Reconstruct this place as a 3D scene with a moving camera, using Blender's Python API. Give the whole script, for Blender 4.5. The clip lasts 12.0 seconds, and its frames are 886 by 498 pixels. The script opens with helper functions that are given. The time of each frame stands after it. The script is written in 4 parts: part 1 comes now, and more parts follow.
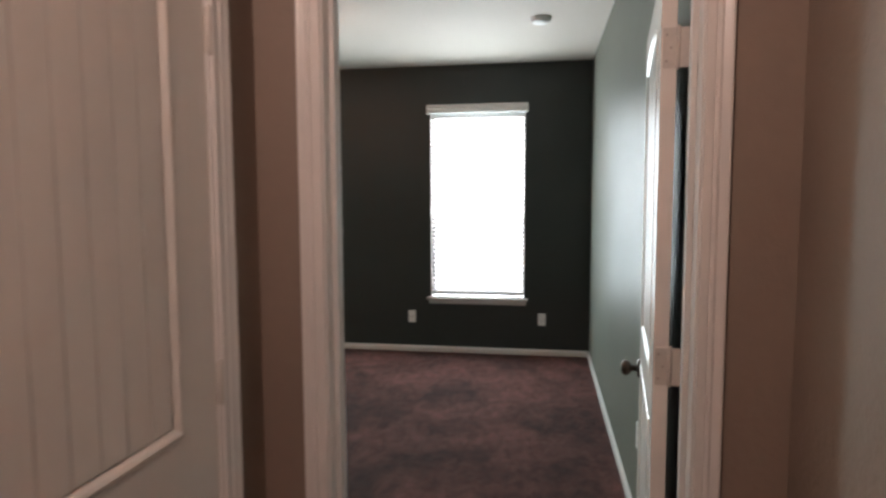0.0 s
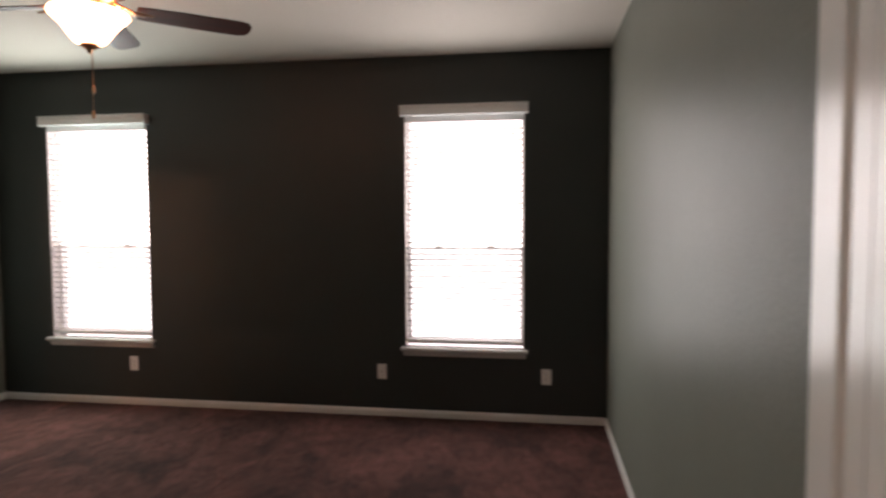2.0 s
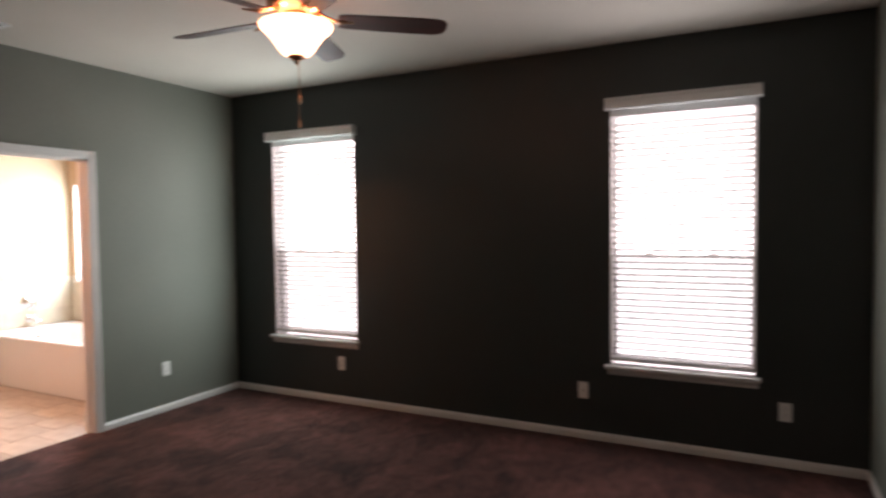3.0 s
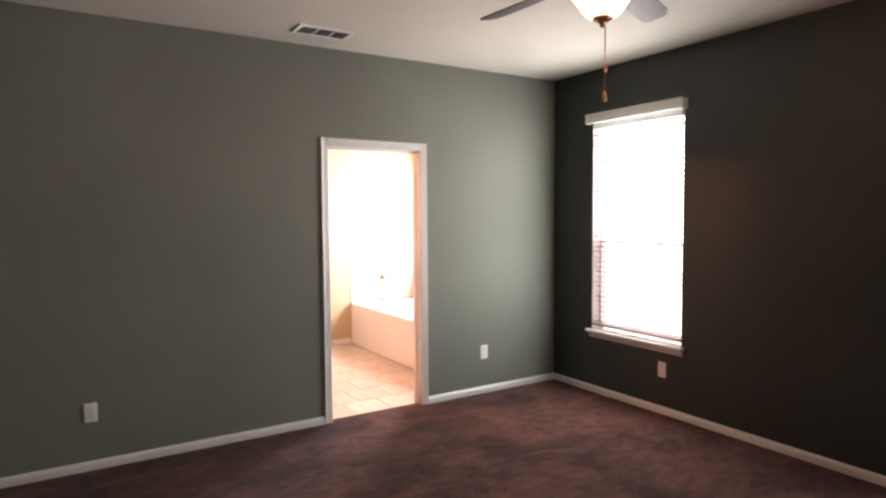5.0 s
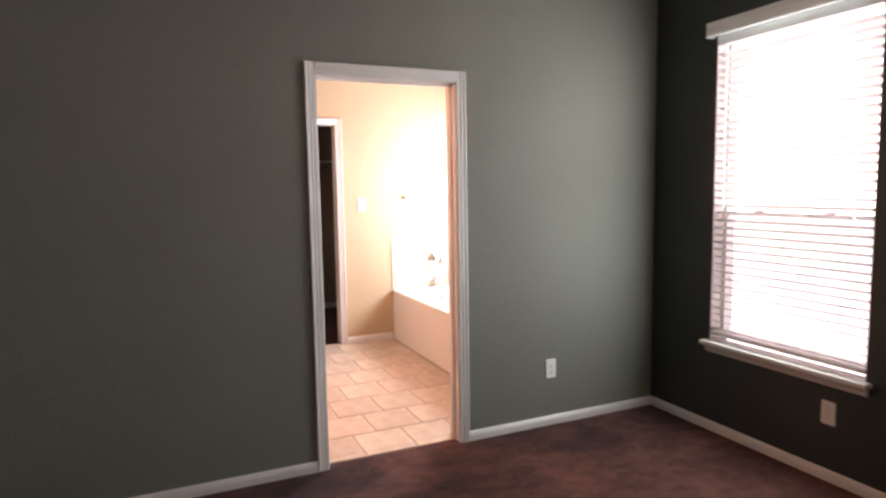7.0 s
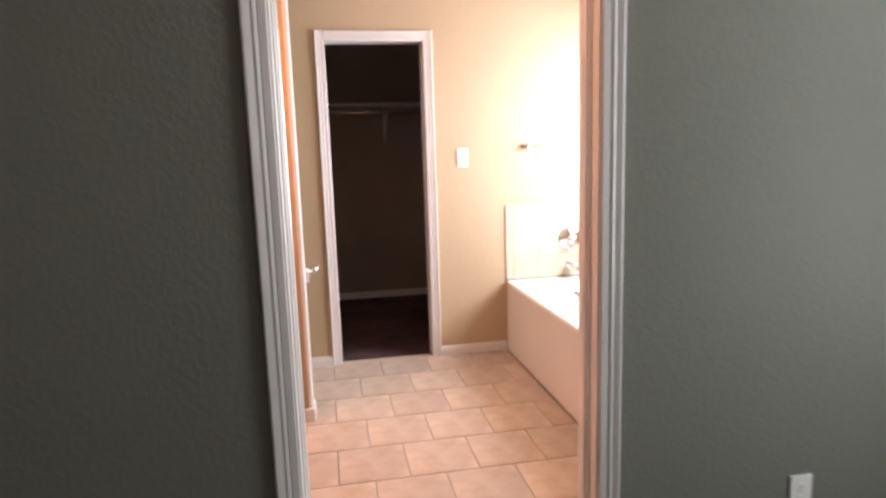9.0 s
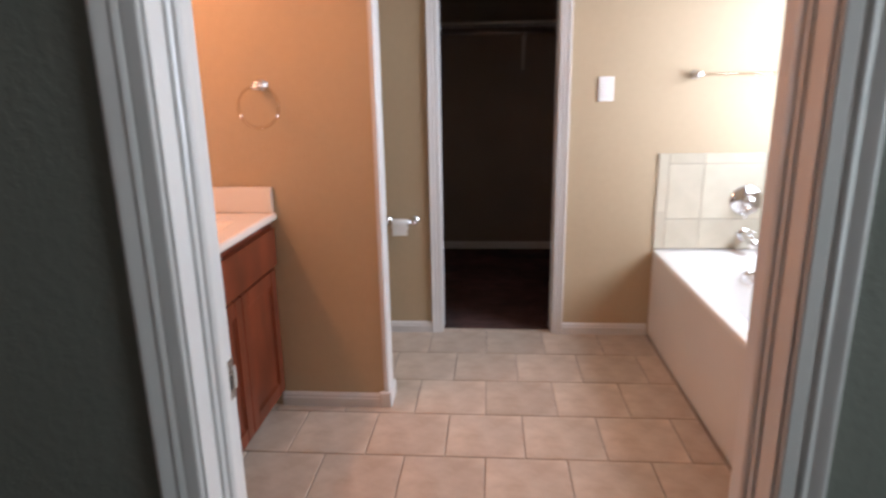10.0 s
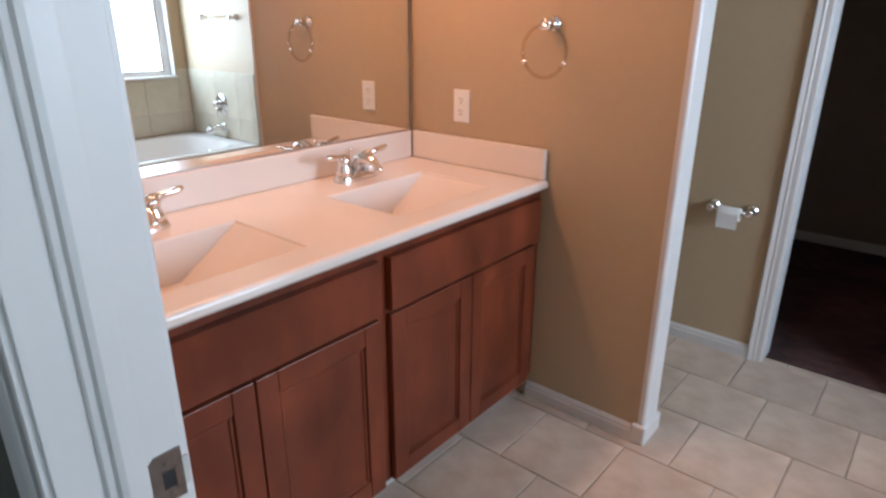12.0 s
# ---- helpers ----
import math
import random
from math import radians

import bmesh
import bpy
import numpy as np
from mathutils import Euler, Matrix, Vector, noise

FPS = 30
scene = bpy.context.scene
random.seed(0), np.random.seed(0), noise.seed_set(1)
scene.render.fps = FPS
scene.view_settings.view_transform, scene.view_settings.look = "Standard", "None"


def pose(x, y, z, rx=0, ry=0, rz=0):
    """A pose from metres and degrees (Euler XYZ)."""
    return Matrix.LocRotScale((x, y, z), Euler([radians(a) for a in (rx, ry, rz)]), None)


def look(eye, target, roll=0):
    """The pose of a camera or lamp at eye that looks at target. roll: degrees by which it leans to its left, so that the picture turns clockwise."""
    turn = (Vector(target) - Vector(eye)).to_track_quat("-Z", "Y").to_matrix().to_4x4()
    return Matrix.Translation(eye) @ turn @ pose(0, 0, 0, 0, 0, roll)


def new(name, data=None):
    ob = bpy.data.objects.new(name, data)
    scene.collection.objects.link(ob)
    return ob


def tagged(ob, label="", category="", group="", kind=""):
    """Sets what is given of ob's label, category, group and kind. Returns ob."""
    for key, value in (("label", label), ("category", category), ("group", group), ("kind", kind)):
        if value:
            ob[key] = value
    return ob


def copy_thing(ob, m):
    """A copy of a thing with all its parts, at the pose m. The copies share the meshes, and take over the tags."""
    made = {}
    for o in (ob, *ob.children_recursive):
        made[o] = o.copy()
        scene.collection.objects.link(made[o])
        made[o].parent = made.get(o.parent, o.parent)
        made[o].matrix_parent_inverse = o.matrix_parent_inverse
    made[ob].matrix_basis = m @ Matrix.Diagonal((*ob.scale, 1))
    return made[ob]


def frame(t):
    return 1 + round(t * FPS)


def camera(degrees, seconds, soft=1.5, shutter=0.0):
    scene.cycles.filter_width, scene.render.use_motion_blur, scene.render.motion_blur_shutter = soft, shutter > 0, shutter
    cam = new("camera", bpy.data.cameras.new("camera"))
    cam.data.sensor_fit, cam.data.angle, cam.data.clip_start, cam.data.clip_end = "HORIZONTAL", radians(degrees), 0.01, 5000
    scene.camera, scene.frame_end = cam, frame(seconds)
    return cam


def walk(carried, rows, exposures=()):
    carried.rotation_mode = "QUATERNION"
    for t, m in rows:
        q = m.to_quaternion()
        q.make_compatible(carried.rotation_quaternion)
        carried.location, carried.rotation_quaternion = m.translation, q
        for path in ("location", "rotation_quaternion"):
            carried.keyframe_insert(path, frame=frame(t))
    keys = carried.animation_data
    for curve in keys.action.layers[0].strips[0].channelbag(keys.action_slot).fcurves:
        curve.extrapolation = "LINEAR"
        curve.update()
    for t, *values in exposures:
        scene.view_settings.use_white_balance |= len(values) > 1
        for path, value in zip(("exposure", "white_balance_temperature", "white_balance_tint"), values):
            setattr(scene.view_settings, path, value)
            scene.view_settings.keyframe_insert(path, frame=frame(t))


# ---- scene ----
cam = camera(71.5, 12.0, soft=2.5, shutter=0.5)
PATH = [
    (0, (4.564, -5.838, 1.497), (4.244, -3.871, 1.332), -0.2),
    (0.5, (4.517, -5.558, 1.502), (4.347, -3.570, 1.368), -0.2),
    (1, (4.429, -5.242, 1.480), (4.311, -3.249, 1.362), -0.0),
    (1.5, (4.403, -4.945, 1.473), (4.321, -2.949, 1.378), -0.2),
    (2, (4.472, -4.589, 1.542), (4.177, -2.614, 1.436), -0.2),
    (2.5, (4.451, -4.393, 1.519), (3.870, -2.481, 1.435), -0.6),
    (3, (4.385, -4.303, 1.535), (3.481, -2.521, 1.453), -0.7),
    (3.5, (4.377, -4.187, 1.532), (3.023, -2.717, 1.460), -0.6),
    (3.7, (4.357, -4.171, 1.543), (2.825, -2.886, 1.471), -0.1),
    (5.3, (4.168, -3.757, 1.544), (2.478, -2.694, 1.429), -0.4),
    (5.5, (4.087, -3.652, 1.527), (2.415, -2.559, 1.416), -0.1),
    (6, (3.835, -3.402, 1.512), (2.121, -2.378, 1.402), -0.1),
    (6.5, (3.532, -3.144, 1.492), (1.750, -2.246, 1.357), -0.2),
    (7, (3.104, -2.912, 1.471), (1.288, -2.096, 1.272), -0.9),
    (7.2, (2.928, -2.844, 1.478), (1.106, -2.044, 1.276), -1.1),
    (8.8, (1.587, -2.160, 1.351), (-0.346, -1.722, 1.078), -1.9),
    (9, (1.435, -2.094, 1.355), (-0.508, -1.735, 1.048), -1.8),
    (9.5, (1.054, -1.921, 1.377), (-0.900, -1.803, 0.966), -1.7),
    (10, (0.727, -1.799, 1.342), (-1.202, -1.949, 0.835), -1.0),
    (10.5, (0.462, -1.663, 1.364), (-1.348, -2.225, 0.725), 0.8),
    (11, (0.245, -1.664, 1.344), (-1.396, -2.548, 0.621), 0.7),
    (11.5, (0.151, -1.654, 1.356), (-1.360, -2.741, 0.624), 0.6),
    (12, (0.119, -1.627, 1.375), (-1.317, -2.830, 0.676), 0.2),
]
EXPOSURES = [(0, 0.84, 6250, 22), (0.5, 0.6, 6700, 27), (1.0, 0.37, 7150, 33), (1.5, 0.25, 7400, 38), (2.0, 0.0, 7200, 37), (2.5, -0.38, 7050, 38), (3.5, -0.45, 7000, 39), (5.3, 0.35, 7450, 46), (6.2, 0.15, 7300, 45), (7.2, -0.3, 7300, 47), (8.8, -0.45, 7200, 45), (9.5, -1.0, 6800, 40), (10.0, -1.27, 6400, 36), (10.5, -1.5, 6100, 33), (11.0, -1.3, 5900, 31), (11.5, -1.3, 5850, 29), (12, -1.5, 5750, 27)]
walk(cam, [(t, look(eye, target, roll)) for t, eye, target, roll in PATH], EXPOSURES)

# ---- world, sun, large lights ----
world = bpy.data.worlds.new("world")
scene.world = world
world.use_nodes = True
wt = world.node_tree
sky = wt.nodes.new("ShaderNodeTexSky")
sky.sky_type = "NISHITA"
sky.sun_disc = False
sky.sun_elevation = radians(52)
sky.sun_rotation = radians(170)
wt.nodes["Background"].inputs["Strength"].default_value = 0.12
wt.links.new(sky.outputs["Color"], wt.nodes["Background"].inputs["Color"])

sun = new("sun", bpy.data.lights.new("sun", "SUN"))
sun.data.energy, sun.data.angle, sun.data.color = 3.0, radians(0.5), (1.0, 0.95, 0.88)
sun.matrix_world = look((3, -20, 26), (2.5, -2, 0))


def area_lamp(name, eye, target, width, height, watts, color):
    lamp = new(name, bpy.data.lights.new(name, "AREA"))
    lamp.data.shape, lamp.data.size, lamp.data.size_y = "RECTANGLE", width, height
    lamp.data.energy, lamp.data.color = watts, color
    lamp.matrix_world = look(eye, target)
    return lamp


def bulb_lamp(name, place, watts, radius, color):
    lamp = new(name, bpy.data.lights.new(name, "POINT"))
    lamp.data.energy, lamp.data.shadow_soft_size, lamp.data.color = watts, radius, color
    lamp.location = place
    return lamp


DAY = (0.80, 1.0, 0.95)
# the sky's light in the openings of the three windows
area_lamp("window_light", (0.925, -0.010, 1.44), (0.925, -3, 1.44), 0.87, 1.66, 45, (0.68, 1.0, 0.92))
area_lamp("window_light", (3.945, -0.010, 1.44), (3.945, -3, 1.44), 0.87, 1.66, 25, DAY)
area_lamp("window_light", (-1.78, 0.068, 1.47), (-1.78, -3, 1.47), 1.14, 0.96, 128, (0.70, 0.97, 1.0))
# the bulbs above the fan's bowl, in the hall and over the washstand
for a in (30, 150, 270):
    bulb_lamp("fan_bulb", (2.43 + 0.105 * math.cos(radians(a)), -1.965 + 0.105 * math.sin(radians(a)), 2.516), 1.1, 0.012, (1.0, 0.40, 0.18))
bulb_lamp("hall_bulb", (4.12, -6.0, 2.58), 25, 0.07, (1.0, 0.78, 0.61))
for bx in (-0.45, -0.75, -1.05, -1.35):
    bulb_lamp("vanity_bulb", (bx, -3.195, 2.12), 24, 0.045, (1.0, 0.49, 0.21))


# ---- materials ----
def material(name, color, rough=0.5, metal=0.0, second=None, scale=40.0, amount=0.5, bump=0.0, bump_scale=200.0,
             big=1.5, big_amount=0.12, specular=0.5, flat=False, spread=0.0, island=False, stretch=(1, 1, 1), coat=0.0):
    """A surface with fine grain, broad uneven tone and fine relief."""
    m = bpy.data.materials.new(name)
    m.use_nodes = True
    nodes, links = m.node_tree.nodes, m.node_tree.links
    bsdf = nodes["Principled BSDF"]
    bsdf.inputs["Roughness"].default_value = rough
    bsdf.inputs["Metallic"].default_value = metal
    bsdf.inputs["Specular IOR Level"].default_value = specular
    bsdf.inputs["Coat Weight"].default_value = coat
    bsdf.inputs["Coat Roughness"].default_value = 0.25
    place = nodes.new("ShaderNodeTexCoord")
    mapping = nodes.new("ShaderNodeMapping")
    mapping.inputs["Scale"].default_value = stretch
    links.new(place.outputs["Object"], mapping.inputs["Vector"])
    fine = nodes.new("ShaderNodeTexNoise")
    fine.inputs["Scale"].default_value, fine.inputs["Detail"].default_value = scale, 4
    links.new(mapping.outputs["Vector"], fine.inputs["Vector"])
    ramp = nodes.new("ShaderNodeMapRange")
    ramp.inputs["From Min"].default_value, ramp.inputs["From Max"].default_value = 0.3, 0.7
    ramp.inputs["To Max"].default_value = amount
    links.new(fine.outputs["Fac"], ramp.inputs["Value"])
    mix = nodes.new("ShaderNodeMix")
    mix.data_type = "RGBA"
    other = second or tuple(c * 0.82 for c in color)
    mix.inputs["A"].default_value, mix.inputs["B"].default_value = (*color, 1), (*other, 1)
    links.new(ramp.outputs["Result"], mix.inputs["Factor"])
    broad = nodes.new("ShaderNodeTexNoise")
    broad.inputs["Scale"].default_value, broad.inputs["Detail"].default_value = big, 3
    links.new(place.outputs["Object"], broad.inputs["Vector"])
    tone = nodes.new("ShaderNodeMapRange")
    tone.inputs["From Min"].default_value, tone.inputs["From Max"].default_value = 0.3, 0.7
    tone.inputs["To Min"].default_value, tone.inputs["To Max"].default_value = 1 - big_amount, 1 + big_amount
    links.new(broad.outputs["Fac"], tone.inputs["Value"])
    out = tone.outputs["Result"]
    if spread:
        if island:
            source = nodes.new("ShaderNodeNewGeometry").outputs["Random Per Island"]
        else:
            source = nodes.new("ShaderNodeObjectInfo").outputs["Random"]
        each = nodes.new("ShaderNodeMapRange")
        each.inputs["To Min"].default_value, each.inputs["To Max"].default_value = 1 - spread, 1 + spread
        links.new(source, each.inputs["Value"])
        times = nodes.new("ShaderNodeMath")
        times.operation = "MULTIPLY"
        links.new(out, times.inputs[0])
        links.new(each.outputs["Result"], times.inputs[1])
        out = times.outputs["Value"]
    shade = nodes.new("ShaderNodeVectorMath")
    shade.operation = "SCALE"
    links.new(mix.outputs["Result"], shade.inputs[0])
    links.new(out, shade.inputs["Scale"])
    links.new(shade.outputs["Vector"], bsdf.inputs["Base Color"])
    if bump:
        relief = nodes.new("ShaderNodeTexNoise")
        relief.inputs["Scale"].default_value, relief.inputs["Detail"].default_value = bump_scale, 3
        links.new(mapping.outputs["Vector"], relief.inputs["Vector"])
        node = nodes.new("ShaderNodeBump")
        node.inputs["Strength"].default_value, node.inputs["Distance"].default_value = bump, 0.004
        height = relief.outputs["Fac"]
        if flat:
            level = nodes.new("ShaderNodeMapRange")
            level.interpolation_type = "SMOOTHSTEP"
            level.inputs["From Min"].default_value, level.inputs["From Max"].default_value = 0.44, 0.60
            links.new(height, level.inputs["Value"])
            height = level.outputs["Result"]
        links.new(height, node.inputs["Height"])
        links.new(node.outputs["Normal"], bsdf.inputs["Normal"])
    return m


def glowing(name, color, strength):
    m = bpy.data.materials.new(name)
    m.use_nodes = True
    bsdf = m.node_tree.nodes["Principled BSDF"]
    bsdf.inputs["Base Color"].default_value = (0.9, 0.85, 0.75, 1)
    bsdf.inputs["Roughness"].default_value = 0.4
    bsdf.inputs["Emission Color"].default_value = (*color, 1)
    bsdf.inputs["Emission Strength"].default_value = strength
    return m


def clear_glass(name, tint, rough=0.0):
    m = bpy.data.materials.new(name)
    m.use_nodes = True
    nodes, links = m.node_tree.nodes, m.node_tree.links
    clear, gloss, blend = nodes.new("ShaderNodeBsdfTransparent"), nodes.new("ShaderNodeBsdfGlossy"), nodes.new("ShaderNodeMixShader")
    clear.inputs["Color"].default_value = (*tint, 1)
    gloss.inputs["Roughness"].default_value = rough
    facing, power, gain = nodes.new("ShaderNodeLayerWeight"), nodes.new("ShaderNodeMath"), nodes.new("ShaderNodeMath")
    facing.inputs["Blend"].default_value = 0.5
    power.operation, gain.operation = "POWER", "MULTIPLY_ADD"
    power.inputs[1].default_value, gain.inputs[1].default_value, gain.inputs[2].default_value = 5.0, 0.9, 0.035
    links.new(facing.outputs["Facing"], power.inputs[0])
    links.new(power.outputs["Value"], gain.inputs[0])
    links.new(gain.outputs["Value"], blend.inputs["Fac"])
    links.new(clear.outputs["BSDF"], blend.inputs[1])
    links.new(gloss.outputs["BSDF"], blend.inputs[2])
    links.new(blend.outputs["Shader"], nodes["Material Output"].inputs["Surface"])
    return m


def slat_vinyl(name):
    m = bpy.data.materials.new(name)
    m.use_nodes = True
    nodes, links = m.node_tree.nodes, m.node_tree.links
    bsdf, thin, blend = nodes["Principled BSDF"], nodes.new("ShaderNodeBsdfTranslucent"), nodes.new("ShaderNodeMixShader")
    bsdf.inputs["Base Color"].default_value = (0.85, 0.85, 0.83, 1)
    bsdf.inputs["Roughness"].default_value = 0.4
    thin.inputs["Color"].default_value = (0.85, 0.85, 0.82, 1)
    blend.inputs["Fac"].default_value = 0.35
    links.new(bsdf.outputs["BSDF"], blend.inputs[1])
    links.new(thin.outputs["BSDF"], blend.inputs[2])
    links.new(blend.outputs["Shader"], nodes["Material Output"].inputs["Surface"])
    return m


def carpet_pile(name):
    """Cut pile brushed lighter and darker in patches and strokes by feet and cleaner."""
    m = bpy.data.materials.new(name)
    m.use_nodes = True
    nodes, links = m.node_tree.nodes, m.node_tree.links
    bsdf = nodes["Principled BSDF"]
    bsdf.inputs["Roughness"].default_value, bsdf.inputs["Specular IOR Level"].default_value = 0.95, 0.1
    bsdf.inputs["Sheen Weight"].default_value, bsdf.inputs["Sheen Roughness"].default_value = 0.08, 0.5
    place = nodes.new("ShaderNodeTexCoord")

    def grain(scale, detail, stretch=(1, 1, 1), turn=0.0, bend=0.0):
        mapping, tex = nodes.new("ShaderNodeMapping"), nodes.new("ShaderNodeTexNoise")
        mapping.inputs["Scale"].default_value, mapping.inputs["Rotation"].default_value = stretch, (0, 0, radians(turn))
        tex.inputs["Scale"].default_value, tex.inputs["Detail"].default_value, tex.inputs["Distortion"].default_value = scale, detail, bend
        links.new(place.outputs["Object"], mapping.inputs["Vector"])
        links.new(mapping.outputs["Vector"], tex.inputs["Vector"])
        return tex.outputs["Fac"]

    def ramp(fac, a, b, lo, hi):
        node = nodes.new("ShaderNodeMapRange")
        for key, value in (("From Min", a), ("From Max", b), ("To Min", lo), ("To Max", hi)):
            node.inputs[key].default_value = value
        links.new(fac, node.inputs["Value"])
        return node.outputs["Result"]

    def times(u, v):
        node = nodes.new("ShaderNodeMath")
        node.operation = "MULTIPLY"
        links.new(u, node.inputs[0])
        links.new(v, node.inputs[1])
        return node.outputs["Value"]

    patches = ramp(grain(2.2, 5, (1, 1, 1), 0, 0.6), 0.38, 0.62, 0.74, 1.26)
    strokes = ramp(grain(2.3, 3, (1.25, 0.62, 1), 14, 0.9), 0.44, 0.56, 0.76, 1.26)
    scuffs = ramp(grain(16, 4, (1, 0.6, 1), -10, 0.6), 0.38, 0.62, 0.76, 1.24)
    tufts = ramp(grain(300, 3), 0.30, 0.70, 0.62, 1.38)
    tone = times(times(patches, strokes), times(scuffs, tufts))
    shade = nodes.new("ShaderNodeVectorMath")
    shade.operation = "SCALE"
    shade.inputs[0].default_value = (0.083, 0.031, 0.026)
    links.new(tone, shade.inputs["Scale"])
    links.new(shade.outputs["Vector"], bsdf.inputs["Base Color"])
    bump = nodes.new("ShaderNodeBump")
    bump.inputs["Strength"].default_value, bump.inputs["Distance"].default_value = 0.9, 0.008
    links.new(times(ramp(grain(220, 3), 0, 1, 0.5, 1.5), ramp(grain(24, 3), 0, 1, 0.5, 1.5)), bump.inputs["Height"])
    links.new(bump.outputs["Normal"], bsdf.inputs["Normal"])
    return m


M_SAGE = material("sage_grey_wall_paint", (0.188, 0.194, 0.167), 0.42, scale=30, amount=0.25, bump=0.13, bump_scale=60, big=0.9, big_amount=0.07, specular=0.06, flat=True)
M_DARK = material("charcoal_wall_paint", (0.027, 0.031, 0.029), 0.5, scale=30, amount=0.3, bump=0.16, bump_scale=70, flat=True, big=0.9, big_amount=0.08)
M_HALL = material("beige_hall_paint", (0.24, 0.182, 0.146), 0.6, scale=30, amount=0.2, bump=0.4, bump_scale=55, big=0.9, big_amount=0.05)
M_TAN = material("tan_bathroom_paint", (0.485, 0.368, 0.238), 0.55, scale=30, amount=0.18, bump=0.08, bump_scale=75, flat=True, big=0.9, big_amount=0.05)
# closet wall colour lowered to carry the dimness inside the closet
M_CLOSET = material("dimmed_closet_paint", (0.29, 0.235, 0.19), 0.6, scale=30, amount=0.2, bump=0.4, bump_scale=60)
M_CEIL = material("ceiling_paint", (0.63, 0.565, 0.50), 0.8, scale=60, amount=0.2, bump=0.6, bump_scale=80, big=0.8, big_amount=0.04)
M_TRIM = material("white_gloss_trim", (0.66, 0.635, 0.615), 0.32, scale=18, amount=0.12, big=3, big_amount=0.04, bump=0.05, bump_scale=60)
M_DOOR = material("white_door_paint", (0.74, 0.70, 0.66), 0.26, specular=0.16, scale=40, amount=0.12, bump=0.12, bump_scale=90, stretch=(1, 1, 0.15), big=2, big_amount=0.04)
M_CARPET = carpet_pile("mauve_brown_carpet")
M_TILE = material("beige_floor_tile", (0.64, 0.515, 0.42), 0.38, second=(0.41, 0.305, 0.23), scale=9, amount=0.95, bump=0.16, bump_scale=50, big=4.5, big_amount=0.14, spread=0.08)
M_GROUT = material("grey_grout", (0.37, 0.30, 0.25), 0.9, scale=90, amount=0.5)
M_WALLTILE = material("pale_wall_tile", (0.58, 0.52, 0.41), 0.3, second=(0.46, 0.41, 0.31), scale=8, amount=0.7, bump=0.1, bump_scale=60, spread=0.05)
M_TUB = material("white_acrylic", (0.82, 0.79, 0.76), 0.18, scale=8, amount=0.06, big=2, big_amount=0.02, coat=0.3)
M_MARBLE = material("cream_cultured_marble", (0.80, 0.72, 0.66), 0.16, second=(0.74, 0.64, 0.56), scale=5, amount=0.4, big=3, big_amount=0.03, coat=0.3)
M_CHERRY = material("cherry_stained_wood", (0.190, 0.042, 0.017), 0.36, specular=0.32, second=(0.085, 0.018, 0.008), scale=10, amount=0.7, bump=0.06, bump_scale=60, stretch=(1, 1, 0.3), big=5, big_amount=0.22, coat=0.06)
# toe kick only: a darker tone than the cabinet's cherry
M_KICK = material("darker_toe_kick", (0.05, 0.018, 0.012), 0.5, scale=14, amount=0.5)
M_CHROME = material("chrome", (0.82, 0.82, 0.84), 0.07, 1.0, scale=20, amount=0.05, big_amount=0.02)
M_STRIKE = material("tarnished_nickel", (0.30, 0.255, 0.22), 0.5, 1.0, second=(0.18, 0.15, 0.13), scale=45, amount=0.6, big_amount=0.1)
M_STEEL = material("satin_nickel", (0.42, 0.38, 0.35), 0.32, 1.0, scale=60, amount=0.3, big_amount=0.05)
M_HINGE = material("brushed_hinge_steel", (0.58, 0.54, 0.50), 0.45, 0.0, scale=80, amount=0.4, bump=0.1, bump_scale=90)
M_BRONZE = material("dark_bronze_knob", (0.11, 0.08, 0.065), 0.30, 1.0, scale=40, amount=0.4)
M_BRASS = material("aged_copper_fan_metal", (0.62, 0.35, 0.22), 0.28, 1.0, second=(0.40, 0.20, 0.12), scale=25, amount=0.5, bump=0.2, bump_scale=70)
M_BLADE = material("dark_mahogany_blade", (0.062, 0.014, 0.009), 0.5, specular=0.2, second=(0.025, 0.009, 0.006), scale=22, amount=0.7, stretch=(0.15, 1, 1))
M_PLASTIC = material("white_plastic", (0.80, 0.79, 0.77), 0.35, scale=30, amount=0.06, big_amount=0.02)
M_SLOT = material("black_slot", (0.02, 0.02, 0.02), 0.6, scale=30, amount=0.2)
M_PAPER = material("white_tissue_paper", (0.85, 0.84, 0.82), 0.95, scale=120, amount=0.2, bump=0.3, bump_scale=260)
M_CARD = material("brown_cardboard", (0.33, 0.24, 0.16), 0.9, scale=80, amount=0.3)
M_SHELF = material("white_melamine_shelf", (0.66, 0.63, 0.58), 0.5, scale=20, amount=0.1)
M_VINYL = material("white_vinyl_frame", (0.80, 0.80, 0.79), 0.4, scale=20, amount=0.08)
M_WAND = material("clear_wand_plastic", (0.70, 0.70, 0.70), 0.15, scale=20, amount=0.1)
# vanes greyed and cavity darkened: the register's inner shade put into colour
M_VANE = material("shaded_vent_vane", (0.20, 0.18, 0.16), 0.6, scale=30, amount=0.2)
M_LOUVER = material("dim_vent_cavity", (0.05, 0.045, 0.04), 0.8, scale=30, amount=0.3)
M_GROUND = material("dry_grass_ground", (0.09, 0.10, 0.045), 0.95, second=(0.13, 0.11, 0.06), scale=3, amount=0.8, big=0.2, big_amount=0.25)
M_SLAT = slat_vinyl("white_blind_slat")
M_GLASS = clear_glass("window_glass", (0.97, 0.98, 0.97))
M_SCREEN = clear_glass("insect_screen", (0.68, 0.69, 0.69), 0.6)
